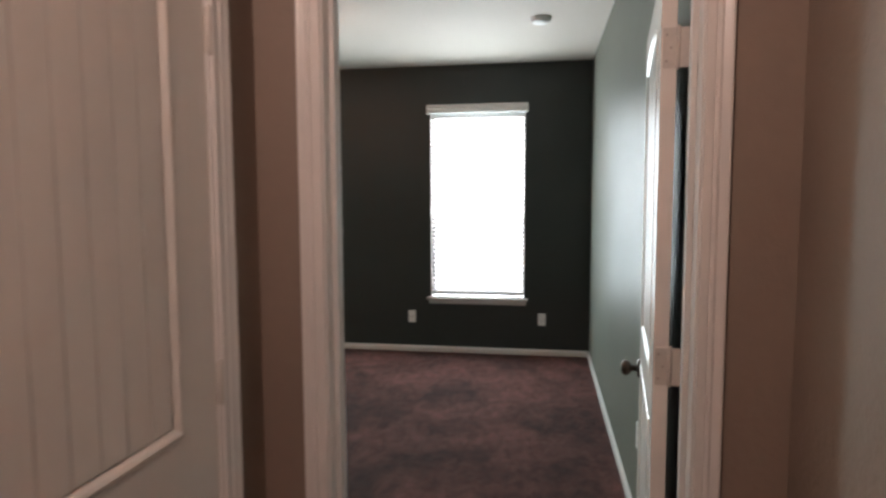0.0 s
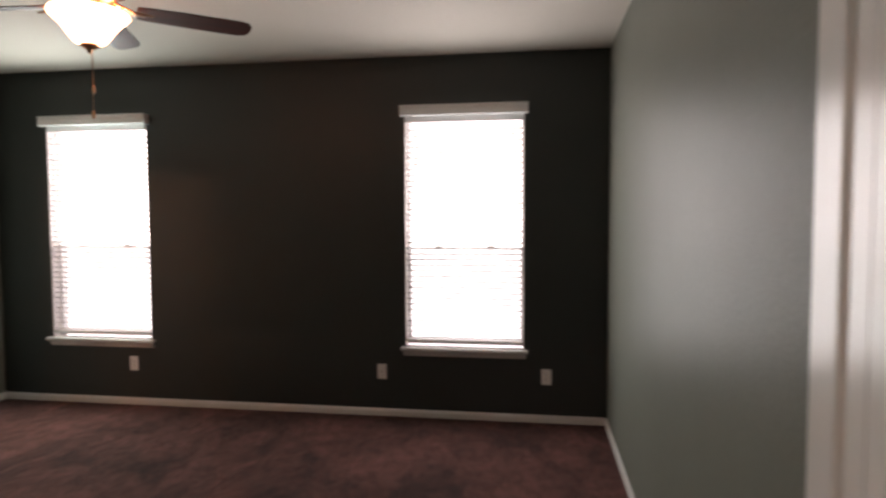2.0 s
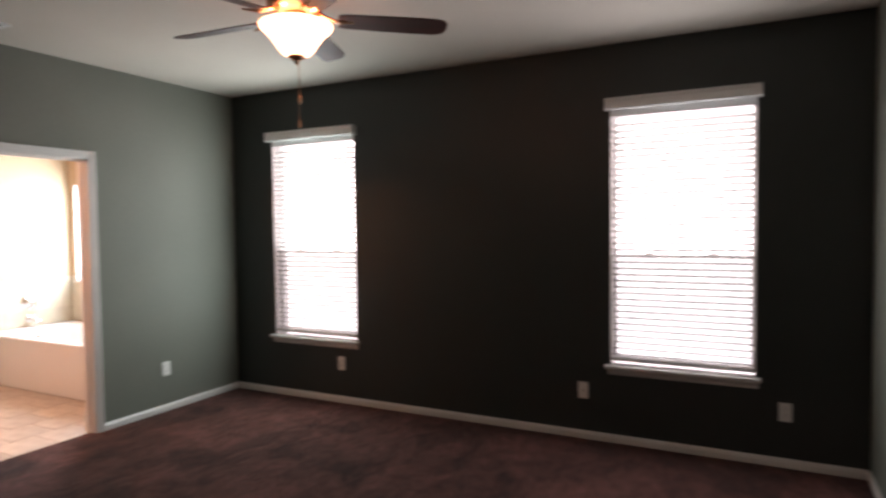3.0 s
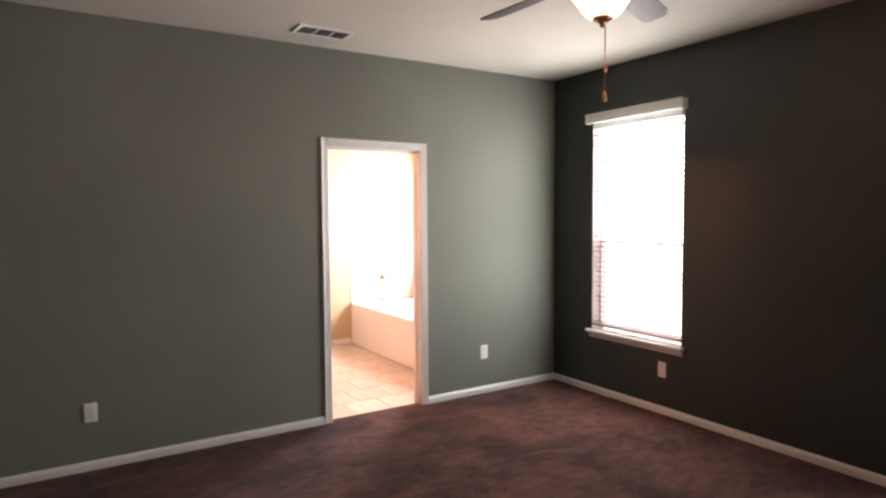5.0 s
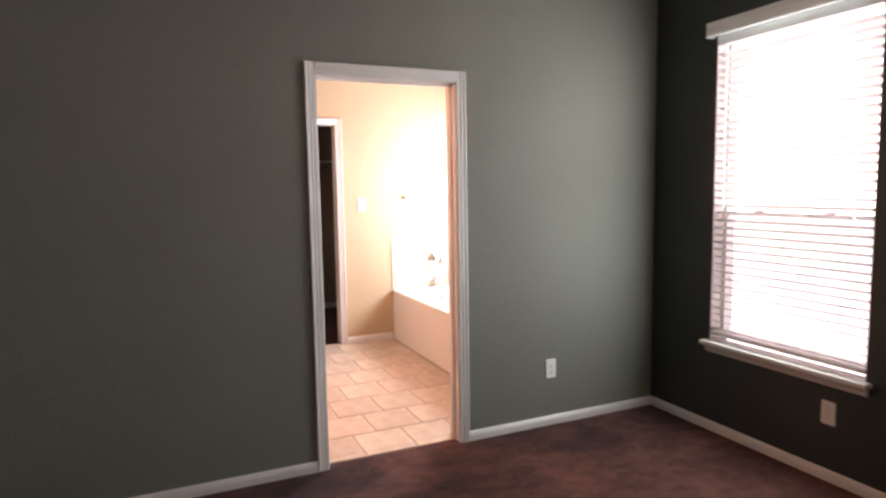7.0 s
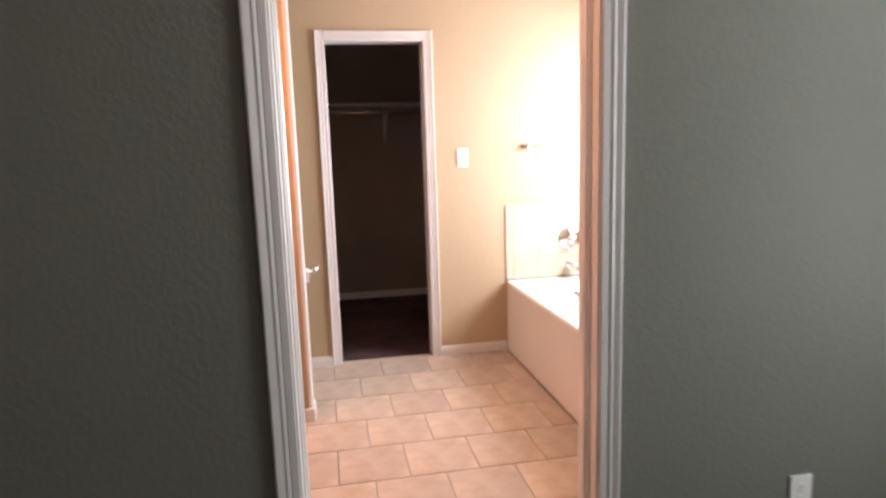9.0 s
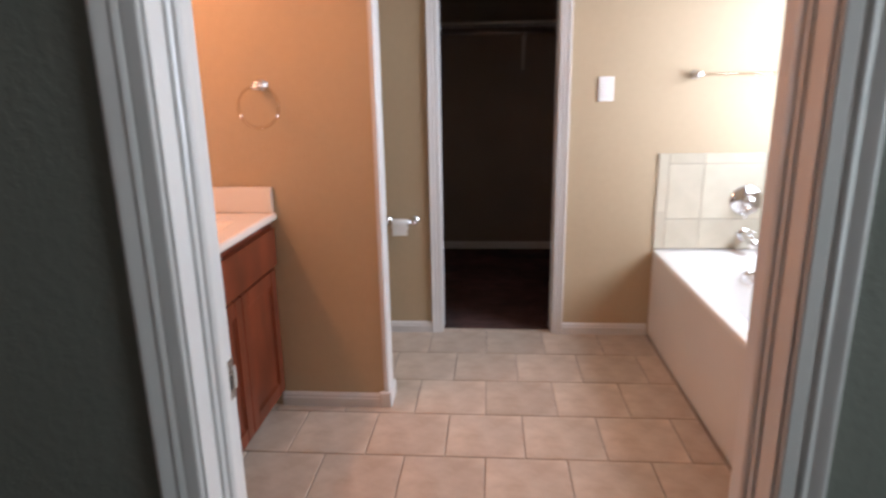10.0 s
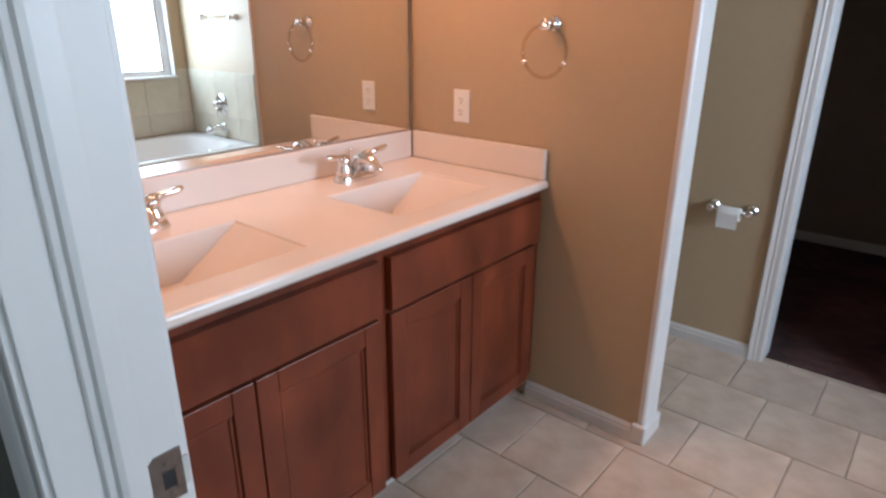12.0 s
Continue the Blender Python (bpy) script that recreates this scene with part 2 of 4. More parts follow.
M_ACRYLIC = clear_glass("clear_acrylic", (0.90, 0.86, 0.82), 0.05)
M_BOWL = glowing("lit_alabaster_glass", (1.0, 0.52, 0.27), 10.0)
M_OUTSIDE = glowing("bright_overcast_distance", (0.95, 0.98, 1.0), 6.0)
M_MIRROR = material("silvered_mirror", (0.88, 0.90, 0.88), 0.008, 1.0, scale=3, amount=0.02, big_amount=0.01)


# ---- mesh helpers ----
def empty(name, place=(0, 0, 0), turn=0.0):
    ob = new(name)
    ob.matrix_basis = pose(*place, 0, 0, turn)
    ob.empty_display_size = 0.1
    return ob


def part(name, bm, mat, parent=None, label="", smooth=False):
    mesh = bpy.data.meshes.new(name)
    if smooth:
        for f in bm.faces:
            f.smooth = True
    bm.normal_update()
    bm.to_mesh(mesh)
    bm.free()
    mesh.materials.append(mat)
    ob = new(name, mesh)
    if parent is not None:
        ob.parent = parent
    if label:
        ob["label"] = label
    return ob


def add_box(bm, x0, x1, y0, y1, z0, z1):
    v = [bm.verts.new((x, y, z)) for x in (x0, x1) for y in (y0, y1) for z in (z0, z1)]
    for q in ((0, 1, 3, 2), (4, 6, 7, 5), (0, 4, 5, 1), (2, 3, 7, 6), (0, 2, 6, 4), (1, 5, 7, 3)):
        bm.faces.new([v[i] for i in q])


def boxes(*spans):
    bm = bmesh.new()
    for s in spans:
        add_box(bm, *s)
    return bm


def soft_box(x0, x1, y0, y1, z0, z1, r=0.003, segments=2):
    bm = boxes((x0, x1, y0, y1, z0, z1))
    bmesh.ops.bevel(bm, geom=bm.edges[:], offset=r, segments=segments, affect="EDGES", profile=0.5)
    return bm


def lathe(profile, sides=32, axis="z", at=(0, 0, 0)):
    """Turns a list of (radius, height) about an axis."""
    bm = bmesh.new()
    rings = []
    for r, h in profile:
        ring = []
        for k in range(sides):
            a = 2 * math.pi * k / sides
            c, s = r * math.cos(a), r * math.sin(a)
            p = {"z": (c, s, h), "y": (c, h, s), "x": (h, c, s)}[axis]
            ring.append(bm.verts.new(Vector(p) + Vector(at)))
        rings.append(ring)
    for a, b in zip(rings, rings[1:]):
        for k in range(sides):
            bm.faces.new((a[k], a[(k + 1) % sides], b[(k + 1) % sides], b[k]))
    for ring in (rings[0], rings[-1]):
        bm.faces.new(ring)
    bmesh.ops.recalc_face_normals(bm, faces=bm.faces[:])
    return bm


def tube(points, radii, sides=12):
    """A round bar along points, with a radius at each."""
    bm = bmesh.new()
    rings = []
    pts = [Vector(p) for p in points]
    for i, p in enumerate(pts):
        ahead = (pts[min(i + 1, len(pts) - 1)] - pts[max(i - 1, 0)]).normalized()
        side = ahead.orthogonal().normalized() if i == 0 else (rings_side - ahead * rings_side.dot(ahead)).normalized()
        rings_side = side
        up = ahead.cross(side)
        r = radii[i] if hasattr(radii, "__len__") else radii
        rings.append([bm.verts.new(p + r * (math.cos(a) * side + math.sin(a) * up)) for a in (2 * math.pi * k / sides for k in range(sides))])
    for a, b in zip(rings, rings[1:]):
        for k in range(sides):
            bm.faces.new((a[k], a[(k + 1) % sides], b[(k + 1) % sides], b[k]))
    bm.faces.new(rings[0][::-1])
    bm.faces.new(rings[-1])
    bmesh.ops.recalc_face_normals(bm, faces=bm.faces[:])
    return bm


def torus(center, major, minor, axis="x", sides=40, small=10):
    bm = bmesh.new()
    rings = []
    for k in range(sides):
        a = 2 * math.pi * k / sides
        ring = []
        for j in range(small):
            b = 2 * math.pi * j / small
            r, h = major + minor * math.cos(b), minor * math.sin(b)
            c, s = r * math.cos(a), r * math.sin(a)
            ring.append(bm.verts.new(Vector({"x": (h, c, s), "y": (c, h, s), "z": (c, s, h)}[axis]) + Vector(center)))
        rings.append(ring)
    for k in range(sides):
        a, b = rings[k], rings[(k + 1) % sides]
        for j in range(small):
            bm.faces.new((a[j], a[(j + 1) % small], b[(j + 1) % small], b[j]))
    bmesh.ops.recalc_face_normals(bm, faces=bm.faces[:])
    return bm


def prism(outline, along, start, end):
    """A straight bar with the given cross-section: outline in the two other axes, in order."""
    bm = bmesh.new()
    place = {"x": lambda u, v, w: (w, u, v), "y": lambda u, v, w: (u, w, v), "z": lambda u, v, w: (u, v, w)}[along]
    a = [bm.verts.new(place(u, v, start)) for u, v in outline]
    b = [bm.verts.new(place(u, v, end)) for u, v in outline]
    n = len(outline)
    for k in range(n):
        bm.faces.new((a[k], a[(k + 1) % n], b[(k + 1) % n], b[k]))
    bm.faces.new(a[::-1])
    bm.faces.new(b)
    bmesh.ops.recalc_face_normals(bm, faces=bm.faces[:])
    return bm


def structure(ob, label, category):
    return tagged(ob, label, category, kind="structure")


H = 2.74
DY0, DY1, DZ = -2.212, -1.414, 2.056
# ---- ground ----
structure(part("ground", boxes((-60, 60, -60, 60, -0.30, -0.25)), M_GROUND), "dry grassy ground round the house", "ground")

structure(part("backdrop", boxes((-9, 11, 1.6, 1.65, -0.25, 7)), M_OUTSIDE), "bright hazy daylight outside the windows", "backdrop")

# ---- floors ----
structure(part("floor", boxes((0.0, 5.0, -4.37, 0.0, -0.25, 0.0), (-0.055, 0.0, DY0 + 0.018, DY1 - 0.018, -0.25, 0.0)), M_CARPET), "worn mauve-brown cut-pile bedroom carpet with footmarks", "carpet")
structure(part("floor_hall", boxes((3.88, 5.10, -8.4, -4.37, -0.25, 0.0)), M_CARPET), "mauve-brown carpet in the hall", "carpet")
structure(part("floor_closet", boxes((-4.40, -2.59, -3.2, -0.3, -0.25, 0.002)), M_CARPET), "mauve-brown carpet in the closet", "carpet")
bath_floor = structure(part("floor_bathroom", boxes((-2.59, -0.0, -3.30, 0.0, -0.25, -0.004)), M_GROUT), "beige stone-look floor tiles in running bond", "tile floor")

# ---- ceilings ----
structure(part("ceiling", boxes((-0.0, 5.15, -4.31, 0.15, H, H + 0.2)), M_CEIL), "off-white textured bedroom ceiling", "ceiling")
structure(part("ceiling_bathroom", boxes((-2.65, -0.0, -3.42, 0.15, H, H + 0.2)), M_CEIL), "off-white textured bathroom ceiling", "ceiling")
structure(part("ceiling_closet", boxes((-4.52, -2.65, -3.42, 0.15, H, H + 0.2)), M_CEIL), "off-white closet ceiling", "ceiling")
structure(part("ceiling_hall", boxes((3.7, 5.25, -8.52, -4.31, H, H + 0.2)), M_CEIL), "off-white textured hall ceiling", "ceiling")

# ---- walls ----
WIN_L, WIN_R, WIN_W = 0.925, 3.945, 0.90
WZ0, WZ1 = 0.55, 2.30
BWX0, BWX1, BWZ0, BWZ1 = -2.425, -1.14, 0.925, 2.02


xa, xb, xc, xd = WIN_L - WIN_W / 2, WIN_L + WIN_W / 2, WIN_R - WIN_W / 2, WIN_R + WIN_W / 2
structure(part("wall_north", boxes(
    (0.0, xa, 0, 0.15, 0, H), (xb, xc, 0, 0.15, 0, H), (xd, 5.0, 0, 0.15, 0, H),
    (xa, xb, 0, 0.15, 0, WZ0 - 0.03), (xc, xd, 0, 0.15, 0, WZ0 - 0.03), (xa, xb, 0, 0.15, WZ1, H), (xc, xd, 0, 0.15, WZ1, H)), M_DARK),
    "charcoal painted accent wall with orange-peel texture", "wall")
structure(part("wall_bathroom_north", boxes(
    (-4.52, BWX0, 0, 0.15, 0, H), (BWX1, 0.0, 0, 0.15, 0, H), (BWX0, BWX1, 0, 0.15, 0, BWZ0), (BWX0, BWX1, 0, 0.15, BWZ1, H)), M_TAN),
    "tan painted bathroom wall over the tub", "wall")
structure(part("wall_east", boxes((5.0, 5.15, -4.31, 0.15, 0, H)), M_SAGE), "sage-grey satin bedroom wall with orange-peel texture", "wall")
structure(part("wall_west", boxes((-0.06, 0, -4.31, DY0, 0, H), (-0.06, 0, DY1, 0.0, 0, H), (-0.06, 0, DY0, DY1, DZ, H)), M_SAGE),
          "sage-grey satin bedroom wall with a bathroom doorway", "wall")
structure(part("wall_bathroom_east", boxes((-0.12, -0.06, -3.42, DY0, 0, H), (-0.12, -0.06, DY1, 0.0, 0, H), (-0.12, -0.06, DY0, DY1, DZ, H)), M_TAN),
          "tan painted bathroom wall beside the doorway", "wall")
EX0, EX1, EZ = 4.034, 4.913, 2.056
structure(part("wall_south", boxes((-0.06, EX0, -4.37, -4.31, 0, H), (EX1, 5.15, -4.37, -4.31, 0, H), (EX0, EX1, -4.37, -4.31, EZ, H)), M_SAGE),
          "sage-grey bedroom wall with the entry doorway", "wall")
structure(part("wall_hall_end", boxes((3.76, EX0, -4.43, -4.37, 0, H), (EX1, 5.22, -4.43, -4.37, 0, H), (EX0, EX1, -4.43, -4.37, EZ, H)), M_HALL),
          "beige painted hall wall round the doorway", "wall")
LDY0, LDY1 = -5.409, -4.619
structure(part("wall_hall_west", boxes((3.76, 3.88, LDY1, -4.43, 0, H), (3.76, 3.88, -8.4, LDY0, 0, H), (3.76, 3.88, LDY0, LDY1, 2.056, H), (3.70, 3.76, -8.4, -4.43, 0, H)), M_HALL),
          "beige painted hall wall with a closed door", "wall")
structure(part("wall_hall_east", boxes((5.10, 5.22, -8.4, -4.43, 0, H)), M_HALL), "beige painted hall wall", "wall")
structure(part("wall_hall_south", boxes((3.70, 5.22, -8.52, -8.4, 0, H)), M_HALL), "beige painted hall end wall", "wall")
CY0, CY1, CZ = -2.076, -1.438, 2.072
structure(part("wall_bathroom_west", boxes((-2.59, -2.53, -3.42, CY0, 0, H), (-2.59, -2.53, CY1, 0.0, 0, H), (-2.59, -2.53, CY0, CY1, CZ, H)), M_TAN),
          "tan painted bathroom wall with the closet doorway", "wall")
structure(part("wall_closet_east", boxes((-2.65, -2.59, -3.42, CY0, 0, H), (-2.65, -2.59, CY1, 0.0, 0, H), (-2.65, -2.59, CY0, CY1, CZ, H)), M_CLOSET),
          "closet wall in brown darkened for the dim interior", "wall")
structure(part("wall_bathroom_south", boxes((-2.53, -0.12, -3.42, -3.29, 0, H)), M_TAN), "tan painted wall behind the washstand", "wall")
structure(part("wall_closet_west", boxes((-4.52, -4.40, -3.42, 0.0, 0, H)), M_CLOSET), "closet back wall in brown darkened for the dim interior", "wall")
structure(part("wall_closet_south", boxes((-4.40, -2.65, -3.42, -3.20, 0, H)), M_CLOSET), "closet side wall in brown darkened for the dim interior", "wall")
structure(part("wall_closet_north", boxes((-4.40, -2.65, -0.30, -0.0, 0, H)), M_CLOSET), "closet side wall in brown darkened for the dim interior", "wall")
PX0, PX1, PY = -1.785, -1.675, -2.252
structure(part("wall_partition", boxes((PX0, PX1, -3.29, PY, 0, H)), M_TAN), "tan painted stub wall between washstand and toilet nook", "wall")


# ---- baseboards ----
def base_profile(h=0.083, d=0.014):
    return [(0, 0), (d, 0), (d, h * 0.62), (d * 0.72, h * 0.70), (d * 0.78, h * 0.80), (d * 0.40, h * 0.92), (0.002, h), (0, h)]


def baseboard(x0, y0, x1, y1, out, label, z=0.0, h=0.056):
    """A moulded board along a wall from one corner to another; out: the way it faces."""
    prof = base_profile(h)
    if out in ("+x", "-x"):
        s = 1 if out == "+x" else -1
        bm = prism([(x0 + s * d, z + h) for d, h in prof], "y", min(y0, y1), max(y0, y1))
    else:
        s = 1 if out == "+y" else -1
        bm = prism([(y0 + s * d, z + h) for d, h in prof], "x", min(x0, x1), max(x0, x1))
    structure(part("baseboard", bm, M_TRIM), label, "baseboard")


W = "white painted moulded wooden baseboard"
baseboard(0.014, 0, 4.986, 0, "-y", W + " along the charcoal wall")
baseboard(5.0, -4.31, 5.0, 0, "-x", W + " along the sage wall")
baseboard(0, -4.31, 0, DY0 - 0.044, "+x", W + " beside the bathroom door")
baseboard(0, DY1 + 0.044, 0, 0, "+x", W + " in the bedroom corner")
baseboard(0.014, -4.31, EX0 - 0.044, -4.31, "+y", W + " along the entry wall")
baseboard(3.88, LDY1 + 0.044, 3.88, -4.43, "+x", W + " in the hall")
baseboard(5.10, -8.4, 5.10, -4.43, "-x", W + " in the hall")
baseboard(3.88, -8.4, 3.88, LDY0 - 0.044, "+x", W + " in the hall")
baseboard(-2.53, -3.29, -2.53, CY0 - 0.044, "+x", W + " in the toilet nook", h=0.064)
baseboard(-2.53, CY1 + 0.044, -2.53, -0.935, "+x", W + " beside the tub", h=0.064)
baseboard(PX1, -2.70, PX1, PY - 0.0, "+x", W + " on the stub wall", h=0.064)
baseboard(PX0, -3.29, PX0, PY - 0.0, "-x", W + " on the stub wall", h=0.064)
baseboard(-4.40, -3.2, -4.40, -0.3, "+x", W + " in the closet", h=0.064)
baseboard(-4.386, -3.2, -2.65, -3.2, "+y", W + " in the closet", h=0.064)
baseboard(-4.386, -0.3, -2.65, -0.3, "-y", W + " in the closet", h=0.064)
baseboard(-0.12, DY1 + 0.044, -0.12, -0.935, "-x", W + " beside the tub", h=0.064)


# ---- door frames ----
def casing_profile(w=0.057, d=0.017):
    """Ridged colonial casing: (across from the opening, out of the wall)."""
    return [(0, 0), (0, d * 0.45), (w * 0.05, d * 0.56), (w * 0.33, d * 0.60), (w * 0.37, d * 0.50), (w * 0.42, d * 0.66), (w * 0.50, d * 0.80), (w * 0.56, d * 0.74),
            (w * 0.61, d * 0.70), (w * 0.82, d * 0.95), (w * 0.90, d * 1.02), (w * 0.97, d * 0.95), (w, d * 0.70), (w, 0)]


def casing_side(name, parent, axis, plane, out, edge, away, z0, z1, label=""):
    """An upright casing. axis: the wall's normal; edge: the opening's edge; away: +1 or -1, away from the opening."""
    pts = [(plane + out * d, edge + away * a) for a, d in casing_profile()]
    if axis == "y":
        pts = [(v, u) for u, v in pts]
    return part(name, prism(pts, "z", z0, z1), M_TRIM, parent, label)


def casing_head(name, parent, axis, plane, out, z, a, b, label=""):
    pts = [(plane + out * d, z + s) for s, d in casing_profile()]
    return part(name, prism(pts, "y" if axis == "x" else "x", a, b), M_TRIM, parent, label)


def door_frame(name, axis, faces, a, b, top, label, lining, stop=None):
    """Casings on both faces, linings of the opening, and stops. faces: ((plane, out), (plane, out)); lining: (from, to) through the wall."""
    root = empty(name)
    structure(root, label, "door frame")
    for plane, out in faces:
        casing_side("casing", root, axis, plane, out, a + 0.013, -1, 0, top + 0.044)
        casing_side("casing", root, axis, plane, out, b - 0.013, 1, 0, top + 0.044)
        casing_head("head_casing", root, axis, plane, out, top - 0.013, a + 0.013, b - 0.013)
    t = 0.018
    spans = (("jamb", (a - 0.002, a + t, 0, top)), ("jamb", (b - t, b + 0.002, 0, top)), ("head_jamb", (a + t, b - t, top - t, top + 0.002)))
    for nm, (u0, u1, z0, z1) in spans:
        s = (lining[0], lining[1], u0, u1, z0, z1) if axis == "x" else (u0, u1, lining[0], lining[1], z0, z1)
        part(nm, soft_box(*s, 0.0015), M_TRIM, root)
    if stop:
        far, near = stop
        step = [(far, 0), (far, 0.012), (near - 0.017, 0.013), (near - 0.011, 0.0105), (near - 0.008, 0.006), (near - 0.002, 0.005), (near, 0.003), (near, 0)]
        for edge, way in ((a + t, 1), (b - t, -1)):
            pts = [(u, edge + way * v) if axis == "x" else (edge + way * v, u) for u, v in step]
            part("stop", prism(pts, "z", 0, top - t), M_TRIM, root)
        part("stop", prism([(u, top - t - v) for u, v in step], "y" if axis == "x" else "x", a + t + 0.013, b - t - 0.013), M_TRIM, root)
    return root


WHITE_FRAME = "white painted door frame with ridged casing"
bath_frame = door_frame("door_frame_bathroom", "x", ((0.0, 1), (-0.12, -1)), DY0, DY1, DZ, WHITE_FRAME + " between bedroom and bathroom", (-0.121, 0.001), (-0.078, -0.040))
entry_frame = door_frame("door_frame_entry", "y", ((-4.31, 1), (-4.43, -1)), EX0, EX1, EZ, WHITE_FRAME + " at the bedroom entry", (-4.431, -4.309), (-4.388, -4.350))
closet_frame = door_frame("door_frame_closet", "x", ((-2.53, 1), (-2.65, -1)), CY0, CY1, CZ, WHITE_FRAME + " of the walk-in closet", (-2.651, -2.529))
hall_frame = door_frame("door_frame_hall", "x", ((3.88, 1),), LDY0, LDY1, 2.056, WHITE_FRAME + " in the hall", (3.76, 3.881))

# the latch plate on the bathroom jamb
sx0, sx1, sz0, sz1, cut = -0.117, -0.080, 0.884, 0.946, 0.009
outline = [(sx0, sz0), (sx1 - cut, sz0), (sx1, sz0 + cut), (sx1, sz1 - cut), (sx1 - cut, sz1), (sx0, sz1)]
plate = part("strike_plate", prism(outline, "y", DY0 + 0.0182, DY0 + 0.0205), M_STRIKE, bath_frame, "worn steel strike plate")
part("latch_hole", boxes((-0.107, -0.094, DY0 + 0.0203, DY0 + 0.0210, 0.902, 0.924)), M_SLOT, plate)
part("latch_rim", boxes((-0.1105, -0.1075, DY0 + 0.0200, DY0 + 0.0216, 0.900, 0.926), (-0.1070, -0.0935, DY0 + 0.0200, DY0 + 0.0216, 0.9245, 0.9265)), M_STEEL, plate)
for z in (0.893, 0.934):
    part("screw", lathe([(0.0035, DY0 + 0.0204), (0.0032, DY0 + 0.0213), (0.0010, DY0 + 0.0214)], 12, "y", (-0.1005, 0, z)), M_STEEL, plate)
part("latch_lip", soft_box(-0.1235, -0.1165, DY0 + 0.0175, DY0 + 0.0215, 0.896, 0.932, 0.001), M_HINGE, plate)


# ---- panelled doors ----
def panel_outline(x0, x1, z0, z1, rise, n=14):
    """A panel's edge, bottom left first; its top is a segment of a circle when rise is given."""
    pts = [(x0, z0), (x1, z0)]
    if rise:
        half, mid = (x1 - x0) / 2, (x0 + x1) / 2
        r = (half * half + rise * rise) / (2 * rise)
        for k in range(n + 1):
            u = half - 2 * half * k / n
            pts.append((mid + u, z1 - rise + math.sqrt(max(r * r - u * u, 0)) - (r - rise)))
    else:
        pts += [(x1, z1), (x0, z1)]
    return pts


def moulding(outline, y, width, depth):
    """A bead that runs round a panel, sloping inwards."""
    bm = bmesh.new()
    cx = sum(p[0] for p in outline) / len(outline)
    cz = sum(p[1] for p in outline) / len(outline)
    rings = []
    n = len(outline)
    for inset, out in ((0, 0), (0.1, 0.35), (0.35, 0.5), (0.6, 0.1), (1.0, -1.0)):
        ring = []
        for k in range(n):
            p, q, r = Vector(outline[k - 1]), Vector(outline[k]), Vector(outline[(k + 1) % n])
            d1, d2 = (q - p).normalized(), (r - q).normalized()
            n1, n2 = Vector((-d1.y, d1.x)), Vector((-d2.y, d2.x))
            m = (n1 + n2).normalized()
            m = m / max(0.5, m.dot(n1))
            q2 = q + m * inset * width
            ring.append(bm.verts.new((q2.x, y + out * depth, q2.y)))
        rings.append(ring)
    for a, b in zip(rings, rings[1:]):
        for k in range(n):
            bm.faces.new((a[k], a[(k + 1) % n], b[(k + 1) % n], b[k]))
    bmesh.ops.recalc_face_normals(bm, faces=bm.faces[:])
    return bm


